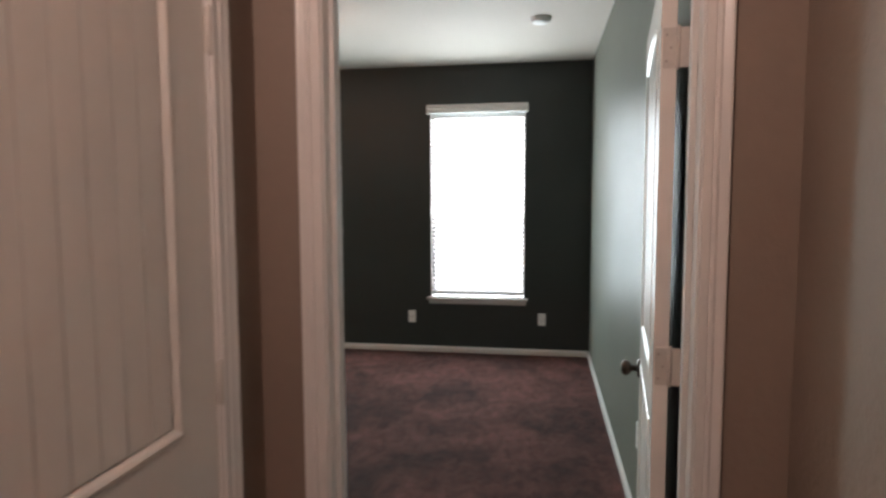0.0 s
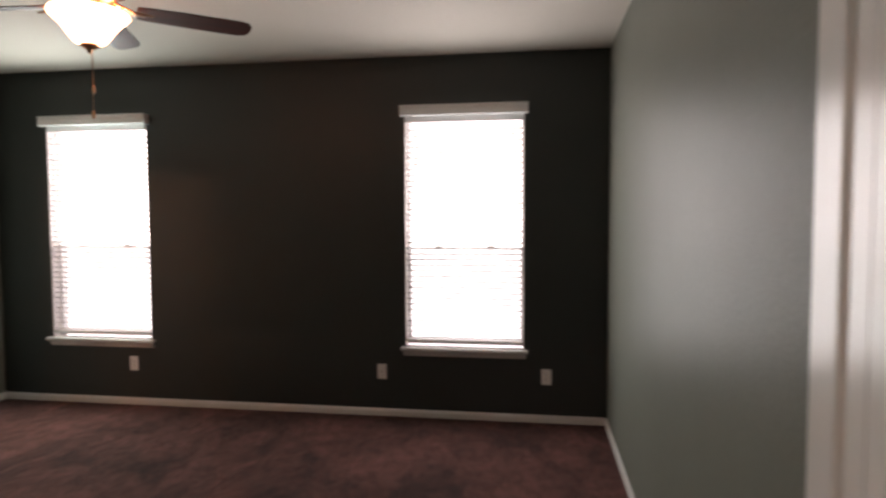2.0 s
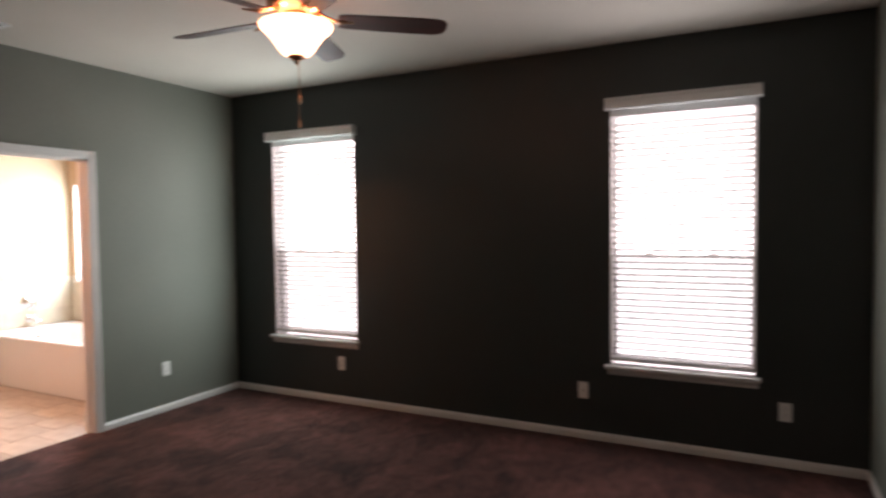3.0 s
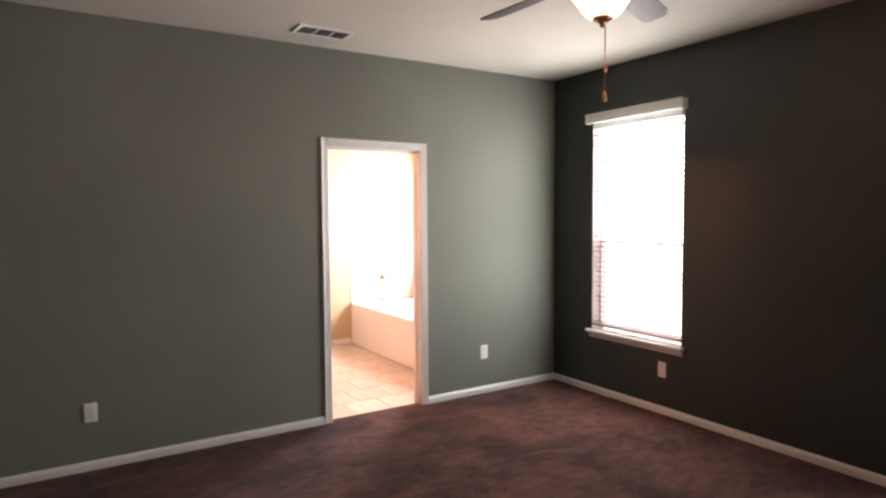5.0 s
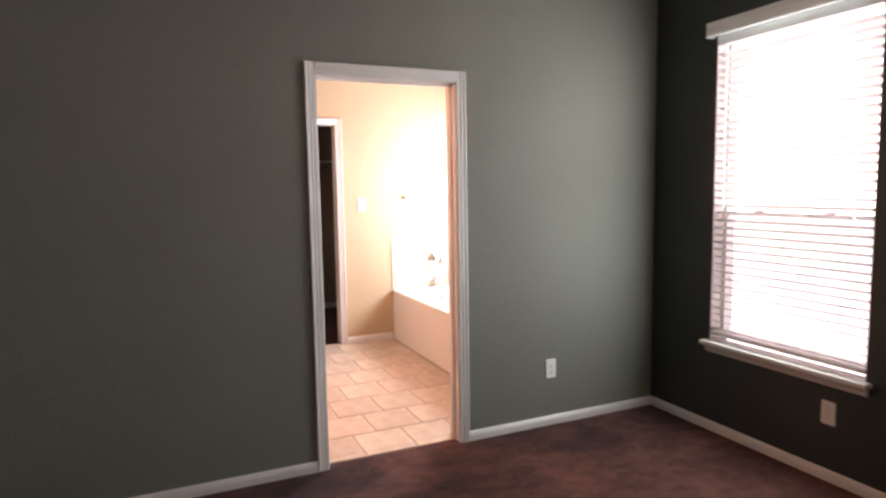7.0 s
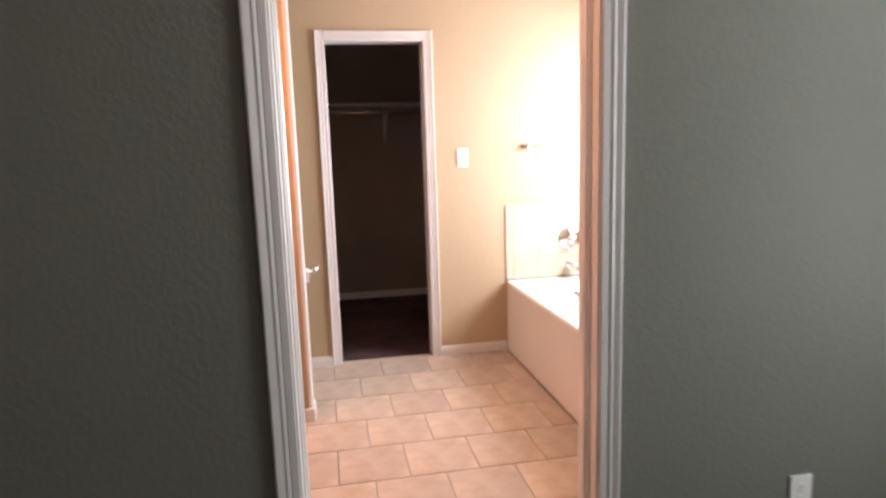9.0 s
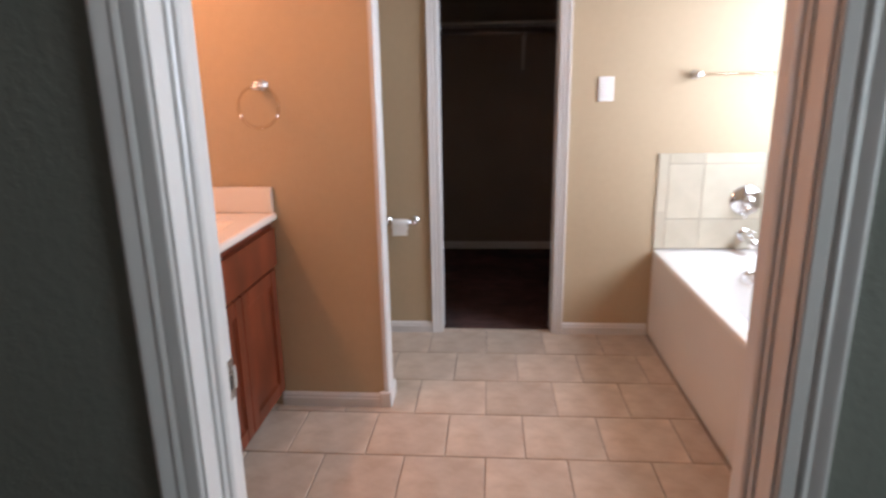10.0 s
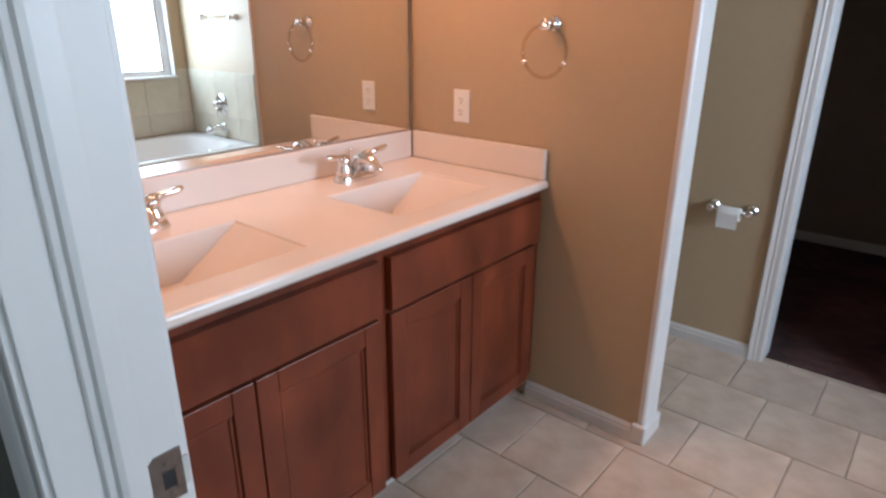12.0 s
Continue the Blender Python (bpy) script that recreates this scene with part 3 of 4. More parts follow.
def door_leaf(name, w, h, label, knob=True):
    """Two-panel door with an arched, planked upper panel. Hinge at x = 0; its face is at y = 0 and looks along +y."""
    root = empty(name)
    tagged(root, label, "door")
    t, sw, deep = 0.035, 0.122, 0.008
    x0, x1 = sw, w - sw
    z_low0, z_low1, z_up0, z_up1, rise = 0.22, 0.90, 1.02, h - 0.078, 0.052
    part("core", boxes((0.002, w - 0.002, -t, -deep, 0.002, h - 0.002)), M_DOOR, root)
    part("stile", boxes((0, x0, -t + 0.001, 0, 0, h)), M_DOOR, root)
    part("stile", boxes((x1, w, -t + 0.001, 0, 0, h)), M_DOOR, root)
    part("rail", boxes((x0, x1, -t + 0.001, 0, 0, z_low0)), M_DOOR, root)
    part("rail", boxes((x0, x1, -t + 0.001, 0, z_low1, z_up0)), M_DOOR, root)
    arch = panel_outline(x0, x1, z_up0, z_up1, rise)
    curve = arch[2:]
    part("arched_rail", prism([(x, z) for x, z in curve] + [(x0, h), (x1, h)], "y", -t + 0.001, 0), M_DOOR, root)
    part("panel_moulding", moulding(arch, 0.0, 0.026, deep * 0.9), M_DOOR, root, smooth=False)
    part("panel_moulding", moulding(panel_outline(x0, x1, z_low0, z_low1, 0), 0.0, 0.026, deep * 0.9), M_DOOR, root)
    n, gap = 7, 0.004
    a, b = x0 + 0.030, x1 - 0.030
    step = (b - a) / n
    half, mid = (x1 - x0) / 2, (x0 + x1) / 2
    r = (half * half + rise * rise) / (2 * rise)
    for k in range(n):
        u0, u1 = a + k * step + gap / 2, a + (k + 1) * step - gap / 2
        top = [z_up1 - r + math.sqrt(r * r - (u - mid) ** 2) - 0.026 for u in (u0, u1)]
        bm = prism([(u0, z_up0 + 0.030), (u1, z_up0 + 0.030), (u1, top[1]), (u0, top[0])], "y", -deep - 0.001, -deep * 0.45)
        part("plank", bm, M_DOOR, root)
    for k in range(n):
        u0, u1 = a + k * step + gap / 2, a + (k + 1) * step - gap / 2
        part("plank", boxes((u0, u1, -deep - 0.001, -deep * 0.45, z_low0 + 0.030, z_low1 - 0.030)), M_DOOR, root)
    if knob:
        kx, kz = w - 0.06, 0.866
        rose = part("knob_rose", lathe([(0.033, 0), (0.033, 0.004), (0.027, 0.010), (0.013, 0.013)], 28, "y", (kx, 0, kz)), M_BRONZE, root, "dark bronze rose", True)
        part("knob", lathe([(0.012, 0.010), (0.011, 0.024), (0.014, 0.030), (0.024, 0.036), (0.0285, 0.046), (0.0275, 0.056), (0.020, 0.064), (0.008, 0.067)], 28, "y", (kx, 0, kz)), M_BRONZE, rose, "dark bronze knob", True)
    return root


def hinges(root, zs, face_x, knuckle_y):
    for z in zs:
        leaf = part("hinge", soft_box(face_x - 0.001, face_x + 0.001, knuckle_y - 0.034, knuckle_y, z, z + 0.092, 0.0008), M_HINGE, root, "steel butt hinge")
        part("hinge_pin", lathe([(0.003, -0.004), (0.0055, -0.001), (0.0055, 0.093), (0.003, 0.097)], 14, "z", (face_x - 0.003, knuckle_y + 0.004, z)), M_HINGE, leaf, "", True)


def edge_hinges(root, zs):
    """Opened hinges: one leaf let into the door's edge, the other reaching over the gap to the jamb."""
    for z in zs:
        leaf = part("hinge", soft_box(-0.0015, 0.0008, -0.0345, -0.004, z, z + 0.092, 0.0006), M_HINGE, root, "steel butt hinge")
        part("jamb_leaf", soft_box(-0.0015, 0.0008, -0.062, -0.0405, z, z + 0.092, 0.0006), M_HINGE, leaf)
        part("hinge_pin", lathe([(0.003, -0.004), (0.0055, -0.001), (0.0055, 0.093), (0.003, 0.097)], 14, "z", (-0.001, -0.0375, z)), M_HINGE, leaf, "", True)
        for k in range(3):
            part("screw", lathe([(0.0034, -0.0020), (0.0034, -0.0012)], 10, "x", (0, -0.012 - 0.010 * (k % 2), z + 0.016 + 0.030 * k)), M_STEEL, leaf)


entry_door = door_leaf("door_1", 0.81, 2.03, "white two-panel planked door standing open with a dark knob")
entry_door.matrix_basis = pose(4.832, -4.305, 0.012, 0, 0, 83.5)
edge_hinges(entry_door, (0.17, 1.030, 1.785))
structure(entry_door, "white two-panel planked door standing open with a dark knob", "door")
hall_door = door_leaf("door_2", 0.752, 2.02, "closed white two-panel planked door in the hall", False)
hall_door.matrix_basis = pose(3.874, LDY1 - 0.021, 0.012, 0, 0, -90)
hinges(hall_door, (0.17, 1.045, 1.785), -0.003, 0.004)
structure(hall_door, "closed white two-panel planked door in the hall", "door")


# ---- bedroom windows with blinds ----
def bedroom_window(name):
    root = empty(name)
    structure(root, "white vinyl single-hung window with a wooden sill", "window")
    hw = WIN_W / 2
    frame_ob = part("window_frame", boxes((-hw, -hw + 0.026, 0.085, 0.148, WZ0, WZ1), (hw - 0.026, hw, 0.085, 0.148, WZ0, WZ1),
                    (-hw + 0.026, hw - 0.026, 0.085, 0.148, WZ1 - 0.045, WZ1), (-hw + 0.026, hw - 0.026, 0.085, 0.148, WZ0, WZ0 + 0.045)), M_VINYL, root)
    e = 0.004
    part("reveal", boxes((-hw, -hw + e, 0.0005, 0.085, WZ0 - 0.004, WZ1), (hw - e, hw, 0.0005, 0.085, WZ0 - 0.004, WZ1), (-hw + e, hw - e, 0.0005, 0.085, WZ1 - e, WZ1)), M_TRIM, root, "white painted window reveal")
    part("meeting_rail", soft_box(-hw + 0.026, hw - 0.026, 0.082, 0.125, 1.283, 1.308, 0.004), M_VINYL, frame_ob)
    for sx in (-0.2, 0.2):
        part("sash_lock", soft_box(sx - 0.03, sx + 0.03, 0.066, 0.083, 1.300, 1.322, 0.004), M_VINYL, frame_ob)
    for z0, z1, y in ((1.308, WZ1 - 0.045, 0.118), (WZ0 + 0.045, 1.283, 0.104)):
        pane = part("pane", boxes((-hw + 0.026, hw - 0.026, y, y + 0.004, z0, z1)), M_GLASS, root)
        pane.visible_shadow = False
    screen = part("insect_screen", boxes((-hw + 0.026, hw - 0.026, 0.136, 0.138, WZ0 + 0.045, 1.283)), M_SCREEN, root, "grey insect screen")
    screen.visible_shadow = False
    sill = part("window_sill", soft_box(-hw - 0.032, hw + 0.032, -0.052, 0.0, WZ0 - 0.030, WZ0 - 0.004, 0.006, 3), M_TRIM, root)
    part("sill_board", boxes((-hw + 0.001, hw - 0.001, 0.0, 0.085, WZ0 - 0.0295, WZ0 - 0.0045)), M_TRIM, sill)
    part("sill_apron", prism([(-0.001, WZ0 - 0.075), (-0.012, WZ0 - 0.072), (-0.016, WZ0 - 0.055), (-0.030, WZ0 - 0.034), (-0.032, WZ0 - 0.030), (-0.001, WZ0 - 0.030)], "x", -hw - 0.016, hw + 0.016), M_TRIM, sill)
    return root


def blind(name):
    root = empty(name)
    tagged(root, "white faux-wood slatted blind lowered with open slats", "window blind", "bedroom blinds")
    hw = WIN_W / 2 - 0.008
    part("valance", prism([(-0.062, 2.290), (-0.056, 2.286), (-0.050, 2.290), (-0.050, 2.362), (-0.064, 2.368), (-0.070, 2.362), (-0.066, 2.350), (-0.062, 2.340), (-0.062, 2.306), (-0.066, 2.298)], "x", -hw - 0.030, hw + 0.030), M_VINYL, root)
    for s in (-1, 1):
        part("valance_return", boxes((s * (hw + 0.0305) - 0.004, s * (hw + 0.0305) + 0.004, -0.062, -0.002, 2.290, 2.364)), M_VINYL, root)
    part("head_rail", soft_box(-hw, hw, -0.010, 0.044, 2.246, 2.294, 0.003), M_VINYL, root)
    pitch, y = 0.0425, 0.020
    count = int((2.235 - 0.605) / pitch)
    first = None
    for k in range(count):
        z = 0.618 + k * pitch
        if first is None:
            bm = bmesh.new()
            rows = []
            for i in range(5):
                u = -0.025 + 0.0125 * i
                zc = 0.0016 * (1 - (u / 0.025) ** 2)
                c, s = math.cos(radians(-20)), math.sin(radians(-20))
                rows.append([bm.verts.new((sx * hw, c * u - s * dz, s * u + c * dz)) for dz in (zc + 0.0014, zc - 0.0014) for sx in (-1, 1)])
            for a, b in zip(rows, rows[1:]):
                bm.faces.new((a[0], a[1], b[1], b[0]))
                bm.faces.new((a[2], b[2], b[3], a[3]))
                bm.faces.new((a[0], b[0], b[2], a[2]))
                bm.faces.new((a[1], a[3], b[3], b[1]))
            bm.faces.new((rows[0][0], rows[0][2], rows[0][3], rows[0][1]))
            bm.faces.new((rows[-1][0], rows[-1][1], rows[-1][3], rows[-1][2]))
            first = part("slat", bm, M_SLAT, root)
            slat = first
        else:
            slat = new("slat", first.data)
            slat.parent = root
        slat.location = (0, y, z)
    part("bottom_rail", soft_box(-hw, hw, y - 0.026, y + 0.026, 0.578, 0.600, 0.004), M_VINYL, root)
    for lx in (-hw + 0.13, 0.0, hw - 0.13):
        for ly in (y - 0.0265, y + 0.0265):
            part("ladder_cord", tube([(lx, ly, 0.60), (lx, ly, 2.25)], 0.0009, 6), M_VINYL, root)
    part("tilt_wand", tube([(-hw + 0.075, -0.018, 2.24), (-hw + 0.072, -0.020, 1.75), (-hw + 0.075, -0.018, 1.33)], (0.004, 0.004, 0.005), 8), M_WAND, root)
    cord = part("lift_cord", tube([(hw - 0.075, -0.018, 2.24), (hw - 0.073, -0.020, 1.8), (hw - 0.075, -0.018, 1.31)], 0.0012, 6), M_VINYL, root)
    part("cord_tassel", lathe([(0.003, 0.028), (0.006, 0.022), (0.008, 0.002), (0.004, 0.0)], 12, "z", (hw - 0.075, -0.018, 1.283)), M_STEEL, cord, "", True)
    return root


win = bedroom_window("window_1")
win.location = (WIN_L, 0, 0)
win2 = copy_thing(win, pose(WIN_R, 0, 0))
win2.name = "window_2"
shade = blind("window_blind")
shade.location = (WIN_L, 0, 0)
copy_thing(shade, pose(WIN_R, 0, 0))


# ---- outlets and switches ----
def plate_body(w=0.072, h=0.117):
    bm = soft_box(-w / 2, w / 2, -0.0065, 0, -h / 2, h / 2, 0.0035, 2)
    return bm


def outlet(name, label, duplex=True):
    """A wall plate in the plane y = 0 that faces -y."""
    root = empty(name)
    tagged(root, label, "wall outlet")
    body = part("cover_plate", plate_body(), M_PLASTIC, root)
    part("screw", lathe([(0.003, -0.0072), (0.003, -0.006)], 10, "y"), M_PLASTIC, body)
    for z in (-0.0205, 0.0205):
        sock = part("socket", lathe([(0.016, -0.0062), (0.0155, -0.0085), (0.013, -0.0088)], 20, "y", (0, 0, z)), M_PLASTIC, body)
        for x, hh in ((-0.0065, 0.0085), (0.0065, 0.0068)):
            part("slot", boxes((x - 0.0012, x + 0.0012, -0.0093, -0.0080, z + 0.001, z + 0.001 + hh)), M_SLOT, sock)
        part("slot", lathe([(0.0026, -0.0093), (0.0026, -0.0080)], 10, "y", (0, 0, z - 0.008)), M_SLOT, sock)
    return root


def jack_plate(name, label):
    root = empty(name)
    tagged(root, label, "wall plate")
    body = part("cover_plate", plate_body(), M_PLASTIC, root)
    part("jack", lathe([(0.006, -0.006), (0.006, -0.012), (0.003, -0.013)], 12, "y"), M_STEEL, body, "small metal cable jack")
    return root


def rocker_switch(name, label):
    root = empty(name)
    tagged(root, label, "light switch")
    body = part("cover_plate", plate_body(0.074, 0.120), M_PLASTIC, root)
    part("rocker", prism([(-0.006, -0.033), (-0.0115, -0.031), (-0.0075, 0.0), (-0.0095, 0.031), (-0.006, 0.033)], "x", -0.0165, 0.0165), M_PLASTIC, body)
    return root


N_LABEL = "white duplex outlet plate low on the charcoal wall"
first_outlet = outlet("wall_outlet", N_LABEL)
first_outlet.matrix_basis = pose(1.21, -0.001, 0.342)
o = copy_thing(first_outlet, pose(4.561, -0.001, 0.345))
jack = jack_plate("cable_plate", "white cable jack plate low on the charcoal wall")
jack.matrix_basis = pose(3.307, -0.001, 0.345)
for yy, zz in ((-0.805, 0.354), (-3.749, 0.354)):
    o = copy_thing(first_outlet, pose(0.001, yy, zz, 0, 0, 90))
    tagged(o, "white duplex outlet plate low on the sage wall")
o = copy_thing(first_outlet, pose(4.999, -3.03, 0.42, 0, 0, -90))
tagged(o, "white duplex outlet plate on the sage wall by the door")
o = copy_thing(first_outlet, pose(PX1 + 0.001, -3.04, 1.080, 0, 0, 90))
tagged(o, "white duplex outlet plate above the washstand backsplash")
sw = rocker_switch("light_switch", "white rocker light switch beside the closet doorway")
sw.matrix_basis = pose(-2.529, -1.215, 1.322, 0, 0, 90)

# ---- ceiling fan ----
fan = empty("ceiling_fan", (2.43, -1.965, 0.018))
tagged(fan, "mahogany five-blade ceiling fan with a lit glass bowl", "ceiling fan")
part("canopy", lathe([(0.075, H), (0.078, 2.715), (0.060, 2.695), (0.030, 2.682), (0.018, 2.675), (0.018, 2.655)], 36), M_BRASS, fan, "copper ceiling canopy", True)
part("motor_housing", lathe([(0.030, 2.665), (0.090, 2.655), (0.128, 2.630), (0.140, 2.595), (0.136, 2.560), (0.110, 2.535), (0.080, 2.522), (0.062, 2.515)], 40), M_BRASS, fan, "aged copper motor housing", True)
part("switch_cup", lathe([(0.060, 2.518), (0.064, 2.505), (0.058, 2.488), (0.050, 2.478)], 36), M_BRASS, fan, "", True)
bowl = part("bowl", lathe([(0.060, 2.486), (0.150, 2.478), (0.168, 2.470), (0.171, 2.460), (0.162, 2.446), (0.132, 2.420), (0.104, 2.385), (0.082, 2.350), (0.062, 2.330), (0.030, 2.322)], 44), M_BOWL, fan, "lit alabaster glass bowl", True)
part("finial", lathe([(0.040, 2.328), (0.042, 2.318), (0.026, 2.306), (0.012, 2.298), (0.013, 2.290), (0.004, 2.280)], 24), M_BRASS, bowl, "copper finial", True)


def fan_blade():
    """One blade with rounded end and its forked iron, along +x from the hub."""
    bm = bmesh.new()
    prof = [(0.20, 0.052), (0.24, 0.060), (0.40, 0.066), (0.60, 0.070), (0.682, 0.068), (0.717, 0.056), (0.732, 0.034), (0.735, 0.0)]
    pts = [(x, w) for x, w in prof] + [(x, -w) for x, w in prof[-2::-1]]
    c, s = math.cos(radians(-13)), math.sin(radians(-13))
    lo = [bm.verts.new((x, w * c, 2.520 + w * s - 0.003)) for x, w in pts]
    hi = [bm.verts.new((x, w * c, 2.520 + w * s + 0.003)) for x, w in pts]
    bm.faces.new(lo[::-1])
    bm.faces.new(hi)
    for k in range(len(pts)):
        j = (k + 1) % len(pts)
        bm.faces.new((lo[k], lo[j], hi[j], hi[k]))
    bmesh.ops.recalc_face_normals(bm, faces=bm.faces[:])
    return bm


for k in range(5):
    ang = 40 + 72 * k
    b = part("blade", fan_blade(), M_BLADE, fan, "dark mahogany blade")
    b.matrix_basis = pose(0, 0, -0.020, 0, 0, ang)
    iron = part("blade_iron", tube([(0.10, 0, 2.545), (0.15, 0.0, 2.530), (0.19, 0.018, 2.518), (0.27, 0.030, 2.516)], (0.012, 0.010, 0.009, 0.004), 10), M_BRASS, b, "copper blade bracket", True)
    part("blade_iron", tube([(0.13, 0, 2.535), (0.19, -0.018, 2.512), (0.27, -0.030, 2.506)], (0.010, 0.009, 0.004), 10), M_BRASS, b, "copper blade bracket", True)
for cx, cy, z_end in ((-0.012, 0.03, 2.105), (-0.022, 0.038, 1.990)):
    chain = part("pull_chain", tube([(cx, cy, 2.50), (cx, cy, z_end + 0.035)], 0.0013, 6), M_BRASS, fan)
    part("chain_fob", lathe([(0.002, 0.040), (0.006, 0.034), (0.009, 0.018), (0.007, 0.004), (0.003, 0.0)], 14, "z", (cx, cy, z_end)), M_BRASS, chain, "small wooden pull fob", True)

# ---- ceiling register and smoke alarm ----
vent = empty("ceiling_vent", (0.372, -2.36, H))
tagged(vent, "white steel ceiling register with dark louvre openings", "air vent")
# flat dark sheet stands for the shade behind the louvres
part("backing", boxes((-0.072, 0.072, -0.165, 0.165, -0.004, -0.001)), M_LOUVER, vent)
part("frame", boxes((-0.095, -0.070, -0.190, 0.190, -0.012, -0.001), (0.070, 0.095, -0.190, 0.190, -0.012, -0.001), (-0.070, 0.070, -0.190, -0.160, -0.012, -0.001), (-0.070, 0.070, 0.160, 0.190, -0.012, -0.001)), M_VINYL, vent)
for yy in (-0.055, 0.055):
    part("divider", boxes((-0.070, 0.070, yy - 0.006, yy + 0.006, -0.013, -0.004)), M_VINYL, vent)
# vanes darker than the white frame, their shade painted in
for k in range(7):
    xx = -0.060 + 0.020 * k
    part("slat", prism([(xx - 0.007, -0.004), (xx + 0.004, -0.014), (xx + 0.006, -0.013), (xx - 0.005, -0.003)], "y", -0.160, 0.160), M_VANE, vent)

alarm = empty("smoke_alarm", (4.535, -1.40, H))
tagged(alarm, "round white smoke alarm on the ceiling", "smoke alarm")
part("base", lathe([(0.072, 0), (0.072, -0.010), (0.066, -0.012)], 36), M_PLASTIC, alarm, "", True)
part("cover", lathe([(0.066, -0.010), (0.064, -0.028), (0.050, -0.036), (0.020, -0.038)], 36), M_PLASTIC, alarm, "", True)

# ---- hall ceiling lamp ----
hall_lamp = empty("hall_ceiling_lamp", (4.12, -6.0, H))
tagged(hall_lamp, "flush ceiling lamp with a frosted dome in the hall", "ceiling lamp")
part("pan", lathe([(0.15, 0), (0.15, -0.02), (0.12, -0.03)], 36), M_BRASS, hall_lamp, "", True)

# ---- bathroom: window over the tub ----
bwin = empty("window_3", ((BWX0 + BWX1) / 2, 0, 0))
structure(bwin, "white vinyl fixed window over the bathtub", "window")
hw = (BWX1 - BWX0) / 2
wf = part("window_frame", boxes((-hw, -hw + 0.05, 0.07, 0.148, BWZ0, BWZ1), (hw - 0.05, hw, 0.07, 0.148, BWZ0, BWZ1), (-hw + 0.05, hw - 0.05, 0.07, 0.148, BWZ1 - 0.05, BWZ1), (-hw + 0.05, hw - 0.05, 0.07, 0.148, BWZ0, BWZ0 + 0.05)), M_VINYL, bwin)
e = 0.004
part("reveal", boxes((-hw, -hw + e, 0.0005, 0.0695, BWZ0 + 0.022, BWZ1), (hw - e, hw, 0.0005, 0.0695, BWZ0 + 0.022, BWZ1), (-hw + e, hw - e, 0.0005, 0.0695, BWZ1 - e, BWZ1)), M_TRIM, bwin, "white painted window reveal")
part("glazing_bead", boxes((-hw + 0.0505, -hw + 0.074, 0.088, 0.103, BWZ0 + 0.051, BWZ1 - 0.051), (hw - 0.074, hw - 0.0505, 0.088, 0.103, BWZ0 + 0.051, BWZ1 - 0.051), (-hw + 0.0745, hw - 0.0745, 0.088, 0.103, BWZ0 + 0.051, BWZ0 + 0.074), (-hw + 0.0745, hw - 0.0745, 0.088, 0.103, BWZ1 - 0.074, BWZ1 - 0.051)), M_VINYL, wf)
p = part("pane", boxes((-hw + 0.05, hw - 0.05, 0.104, 0.108, BWZ0 + 0.05, BWZ1 - 0.05)), M_GLASS, bwin)
p.visible_shadow = False
part("window_sill", soft_box(-hw - 0.012, hw + 0.012, -0.022, 0.069, BWZ0 + 0.001, BWZ0 + 0.021, 0.005), M_TRIM, bwin)

# ---- bathtub ----
TX0, TX1, TY0, TZ = -2.528, -0.72, -0.938, 0.492
tub = empty("bathtub", ((TX0 + TX1) / 2, TY0 / 2, 0))
tagged(tub, "white built-in garden bathtub with a smooth front apron", "bathtub")
tw, td = (TX1 - TX0) / 2, -TY0 / 2


def tub_shell():
    bm = bmesh.new()
    n = 48
    rings = []

    def ring(ax, ay, z, power):
        out = []
        for k in range(n):
            a = 2 * math.pi * (k + 0.5) / n
            c, s = math.cos(a), math.sin(a)
            e = 2 / power
            out.append(bm.verts.new((ax * math.copysign(abs(c) ** e, c), ay * math.copysign(abs(s) ** e, s), z)))
        return out

    for ax, ay, z, pw in ((tw, td - 0.002, TZ - 0.028, 40), (tw, td - 0.002, TZ - 0.004, 40), (tw - 0.006, td - 0.008, TZ, 36), (tw - 0.115, td - 0.085, TZ - 0.002, 7),
                          (tw - 0.130, td - 0.100, TZ - 0.012, 6), (tw - 0.155, td - 0.120, TZ - 0.12, 5), (tw - 0.200, td - 0.150, TZ - 0.33, 4.5), (tw - 0.26, td - 0.20, TZ - 0.385, 4), (0.03, 0.02, TZ - 0.395, 2)):
        rings.append(ring(ax, ay, z, pw))
    for a, b in zip(rings, rings[1:]):
        for k in range(n):
            f = bm.faces.new((a[k], a[(k + 1) % n], b[(k + 1) % n], b[k]))
            f.smooth = True
    bm.faces.new(rings[-1])
    bmesh.ops.recalc_face_normals(bm, faces=bm.faces[:])
    return bm


shell = part("shell", tub_shell(), M_TUB, tub, "glossy white acrylic basin and rim")
part("apron", soft_box(-tw, tw, -td + 0.010, -td + 0.040, 0.002, TZ - 0.028, 0.003), M_TUB, tub, "plain white front apron")
part("end_panel", soft_box(tw - 0.035, tw - 0.006, -td + 0.042, td - 0.004, 0.002, TZ - 0.030, 0.003), M_TUB, tub)
part("overflow_plate", lathe([(0.036, -0.002), (0.036, 0.006), (0.030, 0.011), (0.010, 0.013)], 28, "x", (-tw + 0.165, -0.015, 0.385)), M_CHROME, tub, "chrome overflow plate", True)

valve = empty("tub_valve", (-2.521, -0.476, 0.752))
tagged(valve, "chrome round tub valve with a lever handle", "faucet")
part("escutcheon", lathe([(0.082, 0.0), (0.082, 0.003), (0.070, 0.012), (0.045, 0.018), (0.030, 0.020)], 40, "x"), M_CHROME, valve, "", True)
